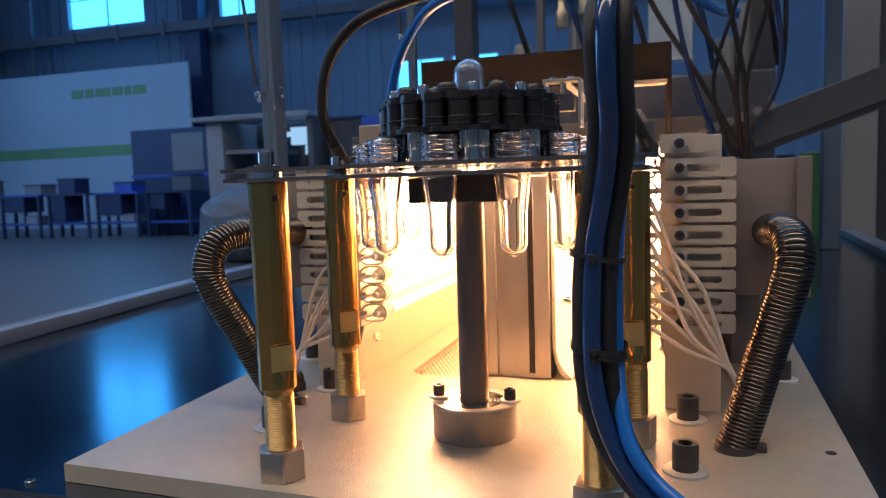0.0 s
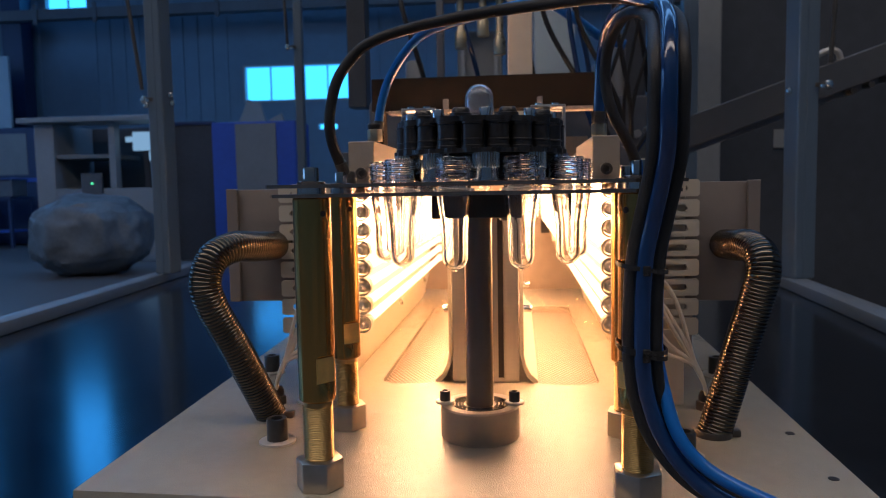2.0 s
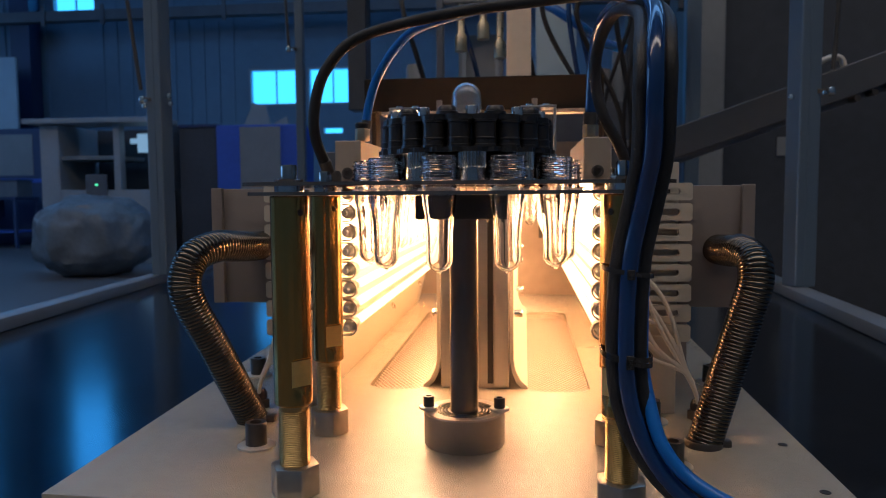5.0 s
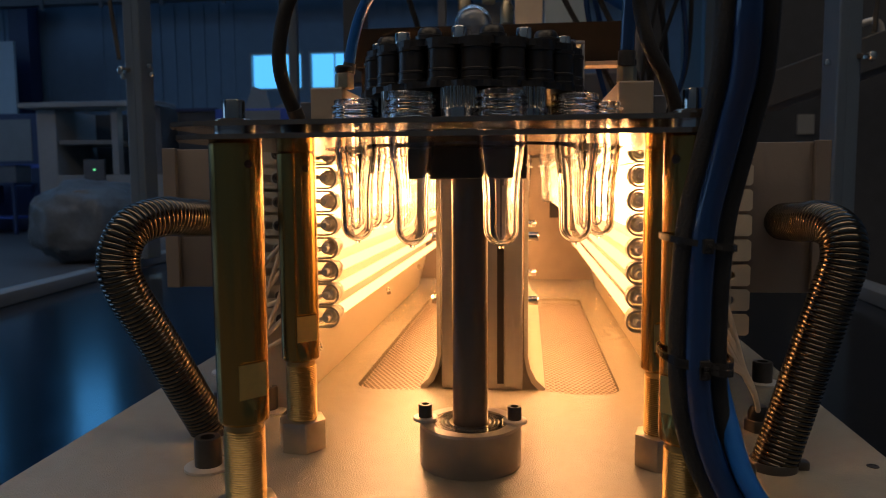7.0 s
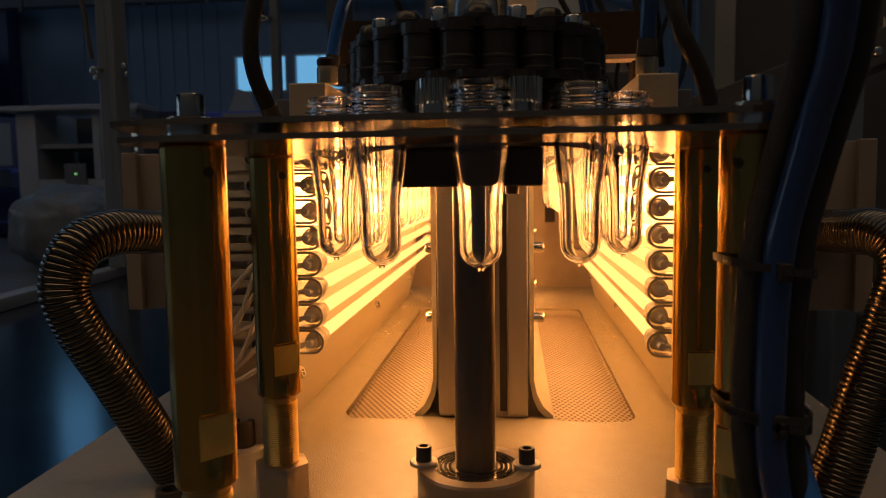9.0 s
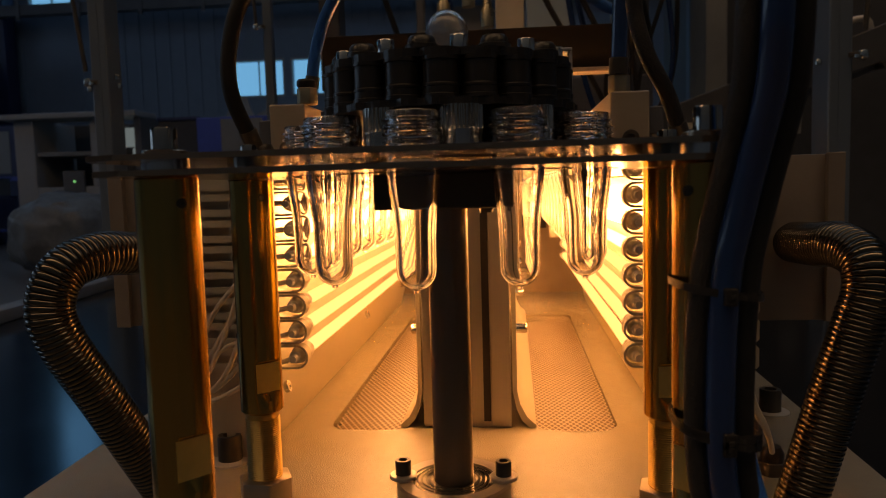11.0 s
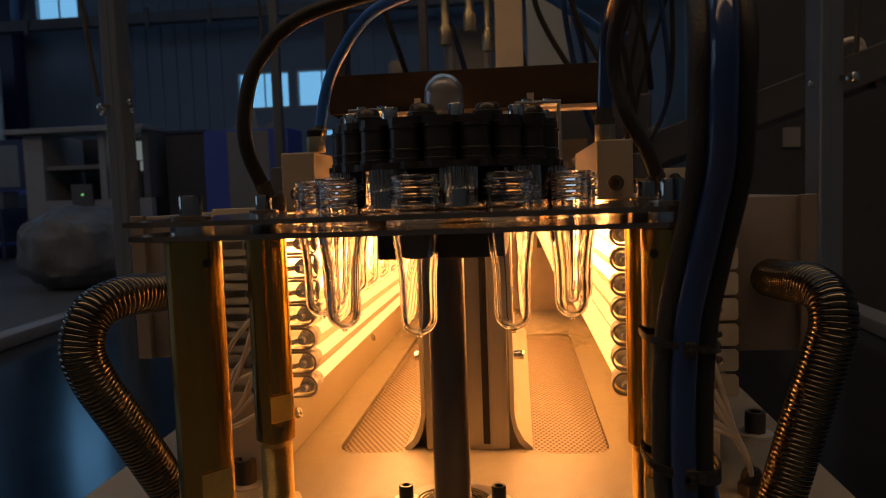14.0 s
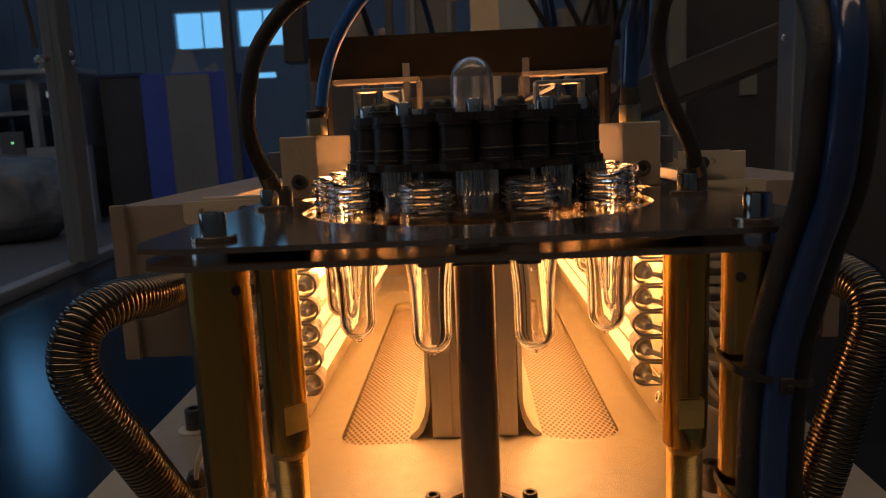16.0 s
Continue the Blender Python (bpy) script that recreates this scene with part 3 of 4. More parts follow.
def guide_plates():
    g = thing("guide_plate", "brown reflective steel guide plate with a U-shaped slot", "guide plate")
    cx = WHEEL[0]
    ro = R_PATH + 0.0150

    def outer(x0, x1, y0, y1, c, ro):
        pts = [(x0, y1), (x0, y0 + c), (x0 + c * 0.3, y0 + c * 0.3), (x0 + c, y0), (x1 - c, y0), (x1 - c * 0.3, y0 + c * 0.3), (x1, y0 + c), (x1, y1), (cx + ro, y1)]
        pts += [(cx + ro * math.cos(a), ro * math.sin(a)) for a in np.linspace(0, -math.pi, 49)]
        pts = pts[:-49 - 1] + [(cx + 0.129, y1), (cx + 0.129, 0.075), (cx + ro, 0.040)] + pts[-49:]
        pts += [(cx - ro, 0.040), (cx - 0.129, 0.075), (cx - 0.129, y1)]
        return pts
    for z, x0, x1, y0, half in ((0.2300, -0.152, 0.157, -0.158, 0.0163), (0.2372, -0.157, 0.162, -0.154, 0.0198)):
        ri = R_PATH - half
        inner = [(cx + 0.045, 0.125), (cx + 0.045, 0.10), (cx + ri, 0.06)] + [(cx + ri * math.cos(a), ri * math.sin(a)) for a in np.linspace(0, -math.pi, 49)] + [(cx - ri, 0.06), (cx - 0.045, 0.10), (cx - 0.045, 0.125)]
        part("outer_sheet", sheet(outer(x0, x1, y0, 0.31, 0.024, R_PATH + half), [], z, z + 0.0026), PLATE, g, smooth=None)
        part("inner_sheet", sheet(inner, [], z, z + 0.0026), PLATE, g, smooth=None)
    for x, y in [p[:2] for p in POSTS] + [(-0.05, 0.03), (0.05, 0.03)]:
        part("spacer", lathe([(0, 0.2326), (0.011, 0.2326), (0.011, 0.2372), (0, 0.2372)], 20, (x, y, 0)), STEEL, g, "spacer between the sheets")
    # rails that carry the necks along the oven
    for s in (-1, 1):
        for a, b in ((ro, ro + 0.014),):
            x0, x1 = sorted((cx + s * a, cx + s * b))
            part("guide_rail", box(x0, x1, 0.3105, 0.86, 0.2345, 0.2398, 0.0006), PLATE, g, smooth=None)


guide_plates()
for x, y, _ in POSTS:
    cap_screw("cap_screw", (x, y, PLATE_TOP), 0.0061, 0.0105, "chrome socket cap screw with washer on the guide plate", CHROME, True, "screws on the guide plate", PLATE)


def centre_pole():
    p = thing("drive_pole", "dark round drive pole standing in a bearing housing", "pole")
    part("shaft", lathe([(0, 0.03), (0.013, 0.03), (0.013, 0.209), (0, 0.209)], 40), SHAFT, p)
    part("clamp_block", box(-0.037, 0.041, -0.052, 0.046, 0.209, 0.2298, 0.0012), CLAMP, p, "dark clamp block under the guide plate", smooth=None)
    part("screw", lathe([(0, 0.2035), (0.0045, 0.2035), (0.0045, 0.209), (0, 0.209)], 16, (0.024, 0.03, 0)), BURNISH, p)
    h = thing("bearing_housing", "grey turned bearing housing bolted to the base plate", "bearing housing")
    rg = part("ring", lathe([(0, 0), (0.0368, 0), (0.0375, 0.001), (0.0375, 0.0295), (0.0362, 0.031), (0.0275, 0.031), (0.0272, 0.0285), (0, 0.0285)], 64), HOUSING, h)
    for r in (0.0255, 0.0225, 0.0195, 0.0165):
        part("race", lathe([(r - 0.0011, 0.0286), (r + 0.0011, 0.0286), (r + 0.0009, 0.0305), (r - 0.0009, 0.0305)], 48, closed=True), STEEL, rg, "steel bearing race")
    for x in (-0.0335, 0.0325):
        cap_screw("housing_screw", (x, 0.0, 0.031), 0.0052, 0.0095, "dark socket screw with bright washer on the housing", None, True, "housing screws")


centre_pole()

BIG = "dark socket cap screw with washer on the base plate"
for x, y in ((-0.190, -0.030), (-0.285, 0.228), (-0.194, 0.102), (0.182, 0.076), (0.179, -0.047), (0.280, 0.236)):
    cap_screw("base_screw", (x, y, 0), 0.0098, 0.0205, BIG, None, True, "screws on the base plate")


# ---- conveyor wheel and preforms ----
def ribbed_pinion(r=0.0114):
    n = 104
    own = bmesh.new()
    rings = []
    for z, toothed, k0 in ((0.0, 0, 1.13), (0.0022, 0, 1.13), (0.0023, 0, 0.98), (0.0105, 0, 0.98), (0.0120, 1, 1.0), (0.0235, 1, 1.0)):
        ring = []
        for j in range(n):
            q = r * k0 * (0.85 if toothed and j % 4 > 1 else 1.0)
            ring.append(own.verts.new((q * math.cos(2 * math.pi * j / n), q * math.sin(2 * math.pi * j / n), z)))
        rings.append(ring)
    for a, b in zip(rings, rings[1:]):
        for j in range(n):
            own.faces.new((a[j], a[(j + 1) % n], b[(j + 1) % n], b[j]))
    own.faces.new(rings[0][::-1])
    own.faces.new(rings[-1])
    return own


def conveyor_wheel():
    w = thing("conveyor_wheel", "black conveyor wheel with ribbed steel pinions and a clear dome cap", "conveyor wheel", (WHEEL[0], WHEEL[1], PLATE_TOP))
    part("core", lathe([(0, 0.002), (0.045, 0.002), (0.046, 0.026), (0.058, 0.027), (0.058, 0.051), (0, 0.051)], 48), BLACK, w)
    part("lower_disc", sheet([(r * math.cos(2 * math.pi * k / 120), r * math.sin(2 * math.pi * k / 120)) for k in range(120) for r in [(0.0795 if k % 4 < 2 else 0.0765)]], [], 0.0245, 0.0285), BLACK, w, "toothed lower disc", smooth=None)
    part("upper_disc", sheet([(r * math.cos(2 * math.pi * k / 120), r * math.sin(2 * math.pi * k / 120)) for k in range(120) for r in [0.0715 + 0.0048 * abs(math.sin(20 * math.pi * k / 120))]], [], 0.0508, 0.0550), BLACK, w, "scalloped upper disc", smooth=None)
    for k in range(20):
        a = 2 * math.pi * (k + 0.5) / 20
        part("socket", lathe([(0, 0.0286), (0.0102, 0.0286), (0.0102, 0.0306), (0.0096, 0.0310), (0.0096, 0.0345), (0.0099, 0.0348), (0.0099, 0.0360), (0.0093, 0.0366), (0.0093, 0.0482), (0.0100, 0.0486), (0.0100, 0.0506), (0, 0.0506)], 18, (0.0675 * math.cos(a), 0.0675 * math.sin(a), 0)), BLACK, w)
    for k in range(10):
        a = 2 * math.pi * k / 10 + math.pi / 10 - math.pi / 2
        pn = part("pinion", ribbed_pinion(), PINION, w, "ribbed steel pinion", smooth=30)
        pn.location = (0.0700 * math.cos(a), 0.0700 * math.sin(a), 0.0012)
        b = part("cap_bolt", socket_head(0.0050, 0.0070, 16), STEEL, w, "small bright cap bolt")
        b.location = (0.066 * math.cos(a), 0.066 * math.sin(a), 0.0551)
        b = part("black_knob", lathe([(0, -0.0014), (0.0092, -0.0014), (0.0092, 0.0012), (0.0078, 0.0018), (0.0074, 0.0046), (0.0060, 0.0062), (0, 0.0066)], 16), BLACK, w)
        b.location = (0.064 * math.cos(a + math.pi / 10), 0.064 * math.sin(a + math.pi / 10), 0.0565)
    dm = [(0.0138, 0.0566), (0.0134, 0.074)] + [(0.0132 * math.cos(radians(d)), 0.0775 + 0.0132 * math.sin(radians(d))) for d in range(0, 90, 10)] + [(0, 0.0907)]
    inner = [(0, 0.0890)] + [(0.0114 * math.cos(radians(d)), 0.0775 + 0.0114 * math.sin(radians(d))) for d in range(80, -1, -10)] + [(0.0118, 0.0566)]
    part("dome_cap", lathe(dm + inner, 32, closed=True), DOME, w, "clear plastic dome cap")
    return w


def preform_mesh():
    """Bottle preform, z = 0 at the top of the guide plate."""
    o = [(0.0114, 0.0204), (0.0134, 0.0206), (0.0139, 0.0200), (0.0139, 0.0176)]
    for z in (0.0166, 0.0130, 0.0094):
        o += [(0.0139, z + 0.0007), (0.0155, z), (0.0155, z - 0.0009), (0.0139, z - 0.0017)]
    o += [(0.0139, 0.0056), (0.0157, 0.0052), (0.0157, 0.0036), (0.0140, 0.0028), (0.0139, -0.0040)]
    o += [(0.0140, -0.0046), (0.0142, -0.0073)]
    o += [(0.0138, -0.012), (0.0132, -0.018), (0.0123, -0.025), (0.0115, -0.031), (0.0110, -0.037), (0.0107, -0.044), (0.0105, -0.061)]
    o += [(0.0105 * math.cos(radians(d)), -0.0613 - 0.0105 * math.sin(radians(d))) for d in (12, 25, 40, 55, 70)]
    o += [(0.0018, -0.0718), (0.0017, -0.0731), (0, -0.0733)]
    i = [(0, -0.0690)] + [(0.0078 * math.cos(radians(d)), -0.0612 - 0.0078 * math.sin(radians(d))) for d in (72, 50, 30, 12)]
    i += [(0.0078, -0.06), (0.0080, -0.044), (0.0083, -0.036), (0.0092, -0.028), (0.0103, -0.020), (0.0111, -0.012), (0.0113, 0.004)]
    return lathe(o + i, 40, closed=True)


WHEEL_OB = conveyor_wheel()
PITCH = 2 * math.pi * R_PATH / 10
LANE = 14                                   # pitches along each straight lane
COUNT = 2 * LANE + 10
RATE, START = 1.656, 0.004                  # pitches a second; phase at the start
PREFORMS = []
first = tagged(link("preform", preform_mesh(), PET, smooth=40), "clear plastic bottle preform hanging by its neck ring", "preform", "preforms on the conveyor")
part("neck_ring", lathe([(0.0143, -0.0046), (0.0168, -0.0050), (0.0169, -0.0070), (0.0143, -0.0073)], 40, closed=True), PET_RING, first, "clear neck ring", smooth=40)
for k in range(COUNT):
    PREFORMS.append(first if k == 0 else copy_thing(first, Matrix.Identity(4)))


def lane_point(s):
    """Place of a preform s pitches past the front of the wheel, counted towards +x; the loop closes round a far wheel."""
    s = (s + COUNT / 2) % COUNT - COUNT / 2
    x0, z = WHEEL[0], PLATE_TOP
    sign = 1 if s >= 0 else -1
    d = abs(s) * PITCH
    q = R_PATH * math.pi / 2
    if d <= q:
        a = d / R_PATH
        return (x0 + sign * R_PATH * math.sin(a), -R_PATH * math.cos(a), z)
    d -= q
    if d <= LANE * PITCH:
        return (x0 + sign * R_PATH, d, z)
    a = (d - LANE * PITCH) / R_PATH
    return (x0 + sign * R_PATH * math.cos(a), LANE * PITCH + R_PATH * math.sin(a), z)


# ---- hoses, cables, wires ----
def flexible_conduit(points, end_label):
    h = thing("flexible_conduit", "bronze-black corrugated metal conduit bent from the plate to the duct box", "conduit", group="corrugated conduits")
    ch = part("corrugated_hose", tube(points, 0.0156, 24, 0.00058, (0.985, 1.0, 1.0, 1.0, 0.985, 0.93)), FLEX, h, smooth=70)
    a = Vector(points[0])
    part("foot_ring", lathe([(0.0145, 0), (0.0170, 0), (0.0170, 0.004), (0.0158, 0.006), (0.0145, 0.006)], 28, (a.x, a.y, 0), closed=True), BURNISH, ch, "dark foot ring")
    ear = box(a.x + 0.012, a.x + 0.024, a.y - 0.006, a.y + 0.004, 0.0, 0.007, 0.0015)
    part("clamp_ear", ear, BURNISH, h, end_label)


flexible_conduit([(-0.221, 0.044, 0.0), (-0.229, 0.026, 0.035), (-0.2425, 0.003, 0.085), (-0.2555, -0.014, 0.125), (-0.2600, -0.018, 0.150), (-0.254, -0.010, 0.173),
                  (-0.241, 0.012, 0.1815), (-0.233, 0.040, 0.1795), (-0.230, 0.080, 0.177), (-0.230, 0.116, 0.176)], "dark clamp ear")
flexible_conduit([(0.218, 0.010, 0.0), (0.2280, 0.010, 0.035), (0.2415, 0.009, 0.085), (0.2540, 0.007, 0.130), (0.2595, 0.007, 0.152), (0.2600, 0.016, 0.169),
                  (0.2560, 0.040, 0.176), (0.2540, 0.070, 0.174), (0.2535, 0.116, 0.172)], "dark clamp ear")

# bundle line in front of the post, from the top down
SPINE = [(0.1375, -0.1820, 0.320), (0.1372, -0.1830, 0.282), (0.1378, -0.1760, 0.256), (0.1358, -0.1675, 0.235), (0.1315, -0.1620, 0.210), (0.1277, -0.1600, 0.190),
         (0.1258, -0.1600, 0.170), (0.1248, -0.1600, 0.148), (0.1250, -0.1605, 0.110), (0.1300, -0.1605, 0.080), (0.1430, -0.163, 0.050), (0.1680, -0.172, 0.024),
         (0.2120, -0.198, 0.009), (0.28, -0.258, -0.004)]


def along(dx, dy):
    return [(x + dx, y + dy, z) for x, y, z in SPINE]


def hose(name, label, points, r, mat, category="hose", step=0.006, n=14):
    h = thing(name, label, category)
    hb = part("hose_body" if category == "hose" else "sheath", tube(points, r, n, step), mat, h, smooth=60)
    a, b = Vector(points[0]), Vector(points[1])
    tip = a + (b - a).normalized() * 0.012
    part("ferrule", tube([tuple(a), tuple(a.lerp(tip, 0.5)), tuple(tip)], r * 1.16, n, 0.003), BURNISH, hb, "dark crimped ferrule", smooth=60)
    return h


hose("black_hose", "thick black rubber hose arching over the wheel into the bundle",
     [(-0.131, 0.020, 0.252), (-0.1385, 0.003, 0.285), (-0.1370, 0.000, 0.315), (-0.125, 0.0, 0.347), (-0.093, 0.0, 0.374), (-0.015, -0.01, 0.389), (0.065, -0.032, 0.392),
      (0.122, -0.08, 0.383), (0.148, -0.140, 0.355)] + along(0.0086, 0.0008), 0.0052, RUBBER)
hose("braided_hose", "black braided hose looping down beside the post",
     [(0.1500, 0.0250, 0.252), (0.138, 0.008, 0.276), (0.124, 0.0, 0.300), (0.117, 0.0, 0.330), (0.119, -0.012, 0.360), (0.128, -0.05, 0.376), (0.136, -0.12, 0.358)] + along(-0.0090, 0.0016), 0.0050, BRAID)
hose("blue_air_hose", "dark blue air hose running through the cable bundle",
     [(0.121, 0.095, 0.300), (0.1225, 0.095, 0.335), (0.124, 0.090, 0.367), (0.128, 0.06, 0.392), (0.136, -0.01, 0.394), (0.143, -0.09, 0.378), (0.142, -0.150, 0.353)] + along(-0.0010, -0.0042), 0.0060, NAVY_TUBE)
hose("air_tube", "bright blue plastic air tube rising from a fitting",
     [(-0.112, 0.100, 0.300), (-0.108, 0.100, 0.325), (-0.097, 0.096, 0.354), (-0.072, 0.085, 0.385), (-0.041, 0.065, 0.398), (0.03, 0.02, 0.403), (0.09, -0.04, 0.398), (0.135, -0.105, 0.374),
      (0.1500, -0.150, 0.346), (0.1452, -0.172, 0.316), (0.1440, -0.170, 0.280), (0.1435, -0.162, 0.240), (0.1395, -0.149, 0.205), (0.1372, -0.147, 0.175), (0.1366, -0.147, 0.140), (0.1372, -0.147, 0.112),
      (0.1400, -0.160, 0.088), (0.1480, -0.1720, 0.060), (0.1690, -0.1800, 0.038), (0.2100, -0.2040, 0.024), (0.278, -0.262, 0.012)], 0.0047, BLUE_TUBE)


def cable_tie(z, lean):
    t = thing("cable_tie", "black nylon cable tie binding hoses to the post", "cable tie", (0.1260, -0.1455, z), "cable ties")
    bm = bmesh.new()
    n = 56
    rings = []
    for k in range(n):
        a = 2 * math.pi * k / n
        c, s = math.cos(a), math.sin(a)
        cx, cy = 0.0166 * math.copysign(abs(c) ** 0.72, c), 0.0222 * math.copysign(abs(s) ** 0.72, s)
        d = Vector((c, s, 0))
        tilt = lean * cx
        rings.append([bm.verts.new((cx + d.x * o, cy + d.y * o, tilt + h)) for o, h in ((0, -0.0016), (0.0011, -0.0016), (0.0011, 0.0016), (0, 0.0016))])
    for k in range(n):
        a, b = rings[k], rings[(k + 1) % n]
        for j in range(4):
            bm.faces.new((a[j], a[(j + 1) % 4], b[(j + 1) % 4], b[j]))
    st = part("strap", bm, TIE, t)
    part("tie_head", box(-0.0030, 0.0022, -0.0270, -0.0223, -0.0040, 0.0030, 0.0006), TIE, st, smooth=None)
    part("tie_tail", box(-0.0014, 0.0008, -0.0290, -0.0271, -0.0012, 0.0008, 0.0003), TIE, st, smooth=None)


cable_tie(0.1765, -0.16)
cable_tie(0.1185, -0.10)
cable_tie(0.1160, -0.22)


def lamp_wires(side):
    gx, gy, gz = side * 0.216, 0.078, 0.050
    for k in range(7):
        z = LAMP_Z + LAMP_PITCH * k
        s = 0.35 + 0.1 * (k % 3)
        p = [(side * 0.1365, LAMP_Y - 0.004, z), (side * 0.146, LAMP_Y - 0.016, z - 0.002), (side * (0.160 + 0.004 * (k % 2)), LAMP_Y - 0.022, z * 0.80 + gz * 0.16),
             (side * (0.185 + 0.005 * (k % 3)), LAMP_Y - 0.026, z * s + gz * (1 - s) - 0.006 * (k % 2)), (gx, gy, gz + 0.0025 * (k % 3)), (gx + side * 0.012, gy + 0.004, 0.026), (gx + side * 0.016, gy + 0.012, 0.002)]
        tagged(link("lamp_wire", tube(p, 0.0021, 8, 0.006), WIRE, smooth=60), "cream heat-proof lamp wire", "wire", "lamp wires")
    g = thing("cable_gland", "dark cable gland where the lamp wires enter the plate", "cable gland", (gx + side * 0.016, gy + 0.012, 0), "cable glands")
    gn = part("gland_nut", prism(hexagon(0.020), 0, 0.010, 0.001), BURNISH, g)
    part("gland_dome", lathe([(0, 0.010), (0.0085, 0.010), (0.0085, 0.016), (0.006, 0.021), (0, 0.021)], 20), BLACK, gn)


lamp_wires(-1)
lamp_wires(1)


# ---- blocks, fittings, beam behind the wheel ----
def manifold_block(side):
    x0, x1 = sorted((side * 0.114, side * 0.142))
    m = thing("manifold_block", "cream painted manifold block with a hose fitting", "manifold block", (0, 0, PLATE_TOP))
    part("block", box(x0, x1, 0.086, 0.30, 0.0, 0.047, 0.0012), BLOCK, m, smooth=None)
    w0, w1 = side * 0.1425, side * 0.153
    xs = sorted((w0, w1))
    part("side_lug", box(xs[0], xs[1], 0.092, 0.13, 0.016, 0.036, 0.001), DARK_BODY, m, "dark side lug", smooth=None)
    sc = socket_head(0.0062, 0.004, 18)
    sc.transform(Matrix.Translation((side * 0.128, 0.086, 0.013)) @ Matrix.Rotation(radians(90), 4, "X"))
    part("port_plug", sc, BURNISH, m, "dark port plug")
    f = thing("hose_fitting", "nickel hexagon push-in hose fitting on the block", "fitting", (side * 0.1185 + 0.0035, 0.098, PLATE_TOP + 0.047))
    hx = part("hex_body", prism(hexagon(0.0145), 0, 0.013, 0.0008), BRASS, f)
    part("collar", lathe([(0, 0.013), (0.0068, 0.013), (0.0078, 0.015), (0.0078, 0.018), (0.0066, 0.0195), (0, 0.0195)], 20), BLACK, hx, "dark release collar")


manifold_block(-1)
manifold_block(1)


def hose_elbow(x, y, side):
    e = thing("hose_elbow", "dark elbow fitting at the hose end on the guide plate", "fitting", (x, y, PLATE_TOP))
    part("elbow_base", lathe([(0, 0), (0.0088, 0), (0.0088, 0.010), (0.007, 0.014), (0, 0.014)], 20), BURNISH, e)


hose_elbow(-0.131, 0.0345, -1)
hose_elbow(0.1500, 0.0330, 1)


def sensor_bracket(x):
    b = thing("sensor_bracket", "pale folded sheet bracket on an arm from the beam", "bracket", (x, 0.098, PLATE_TOP), group="sheet brackets")
    part("top_fold", box(-0.018, 0.018, -0.012, 0.012, 0.0775, 0.0800, 0.0006), WHITE_PAINT, b, smooth=None)
    for s in (-1, 1):
        xs = sorted((s * 0.018, s * 0.0155))
        part("leg", box(xs[0], xs[1], -0.012, 0.012, 0.034, 0.0773, 0.0005), WHITE_PAINT, b, smooth=None)
    part("sensor", box(-0.0105, 0.0105, -0.006, 0.010, 0.050, 0.0660, 0.001), DARK_BODY, b, "small dark sensor", smooth=None)
    part("sensor_rod", lathe([(0, 0.066), (0.003, 0.066), (0.003, 0.0774), (0, 0.0774)], 12), STEEL, b)
    part("arm", box(-0.004, 0.004, 0.0121, 0.2838, 0.0775, 0.0800, 0.0005), DARK_BODY, b, "thin arm", smooth=None)
    part("arm_tab", box(-0.004, 0.004, 0.2815, 0.2838, 0.0801, 0.125, 0.0005), DARK_BODY, b, smooth=None)
    for s in (-0.009, 0.008):
        part("bolt", lathe([(0, 0.080), (0.004, 0.080), (0.004, 0.0825), (0, 0.0832)], 12, (s, 0, 0)), STEEL, b)


sensor_bracket(-0.066)
sensor_bracket(0.069)


def cross_beam():
    b = thing("cross_beam", "dark brown steel cross beam over the oven", "beam", (0, 0.384, 0.350))
    part("bar", box(-0.175, 0.165, -0.002, 0.045, 0.0, 0.047, 0.001), BEAM, b, smooth=None)
    for x0, x1 in ((-0.150, -0.052), (0.064, 0.160)):
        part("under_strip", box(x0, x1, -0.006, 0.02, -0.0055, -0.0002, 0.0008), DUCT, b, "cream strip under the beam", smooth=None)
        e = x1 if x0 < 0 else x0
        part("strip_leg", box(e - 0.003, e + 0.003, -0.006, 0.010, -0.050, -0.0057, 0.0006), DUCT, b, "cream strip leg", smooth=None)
    for x in (-0.163, 0.1615):
        part("leg", box(x - 0.0035, x + 0.0035, 0.005, 0.035, -0.1208, -0.0002, 0.001), BEAM, b, smooth=None)


cross_beam()


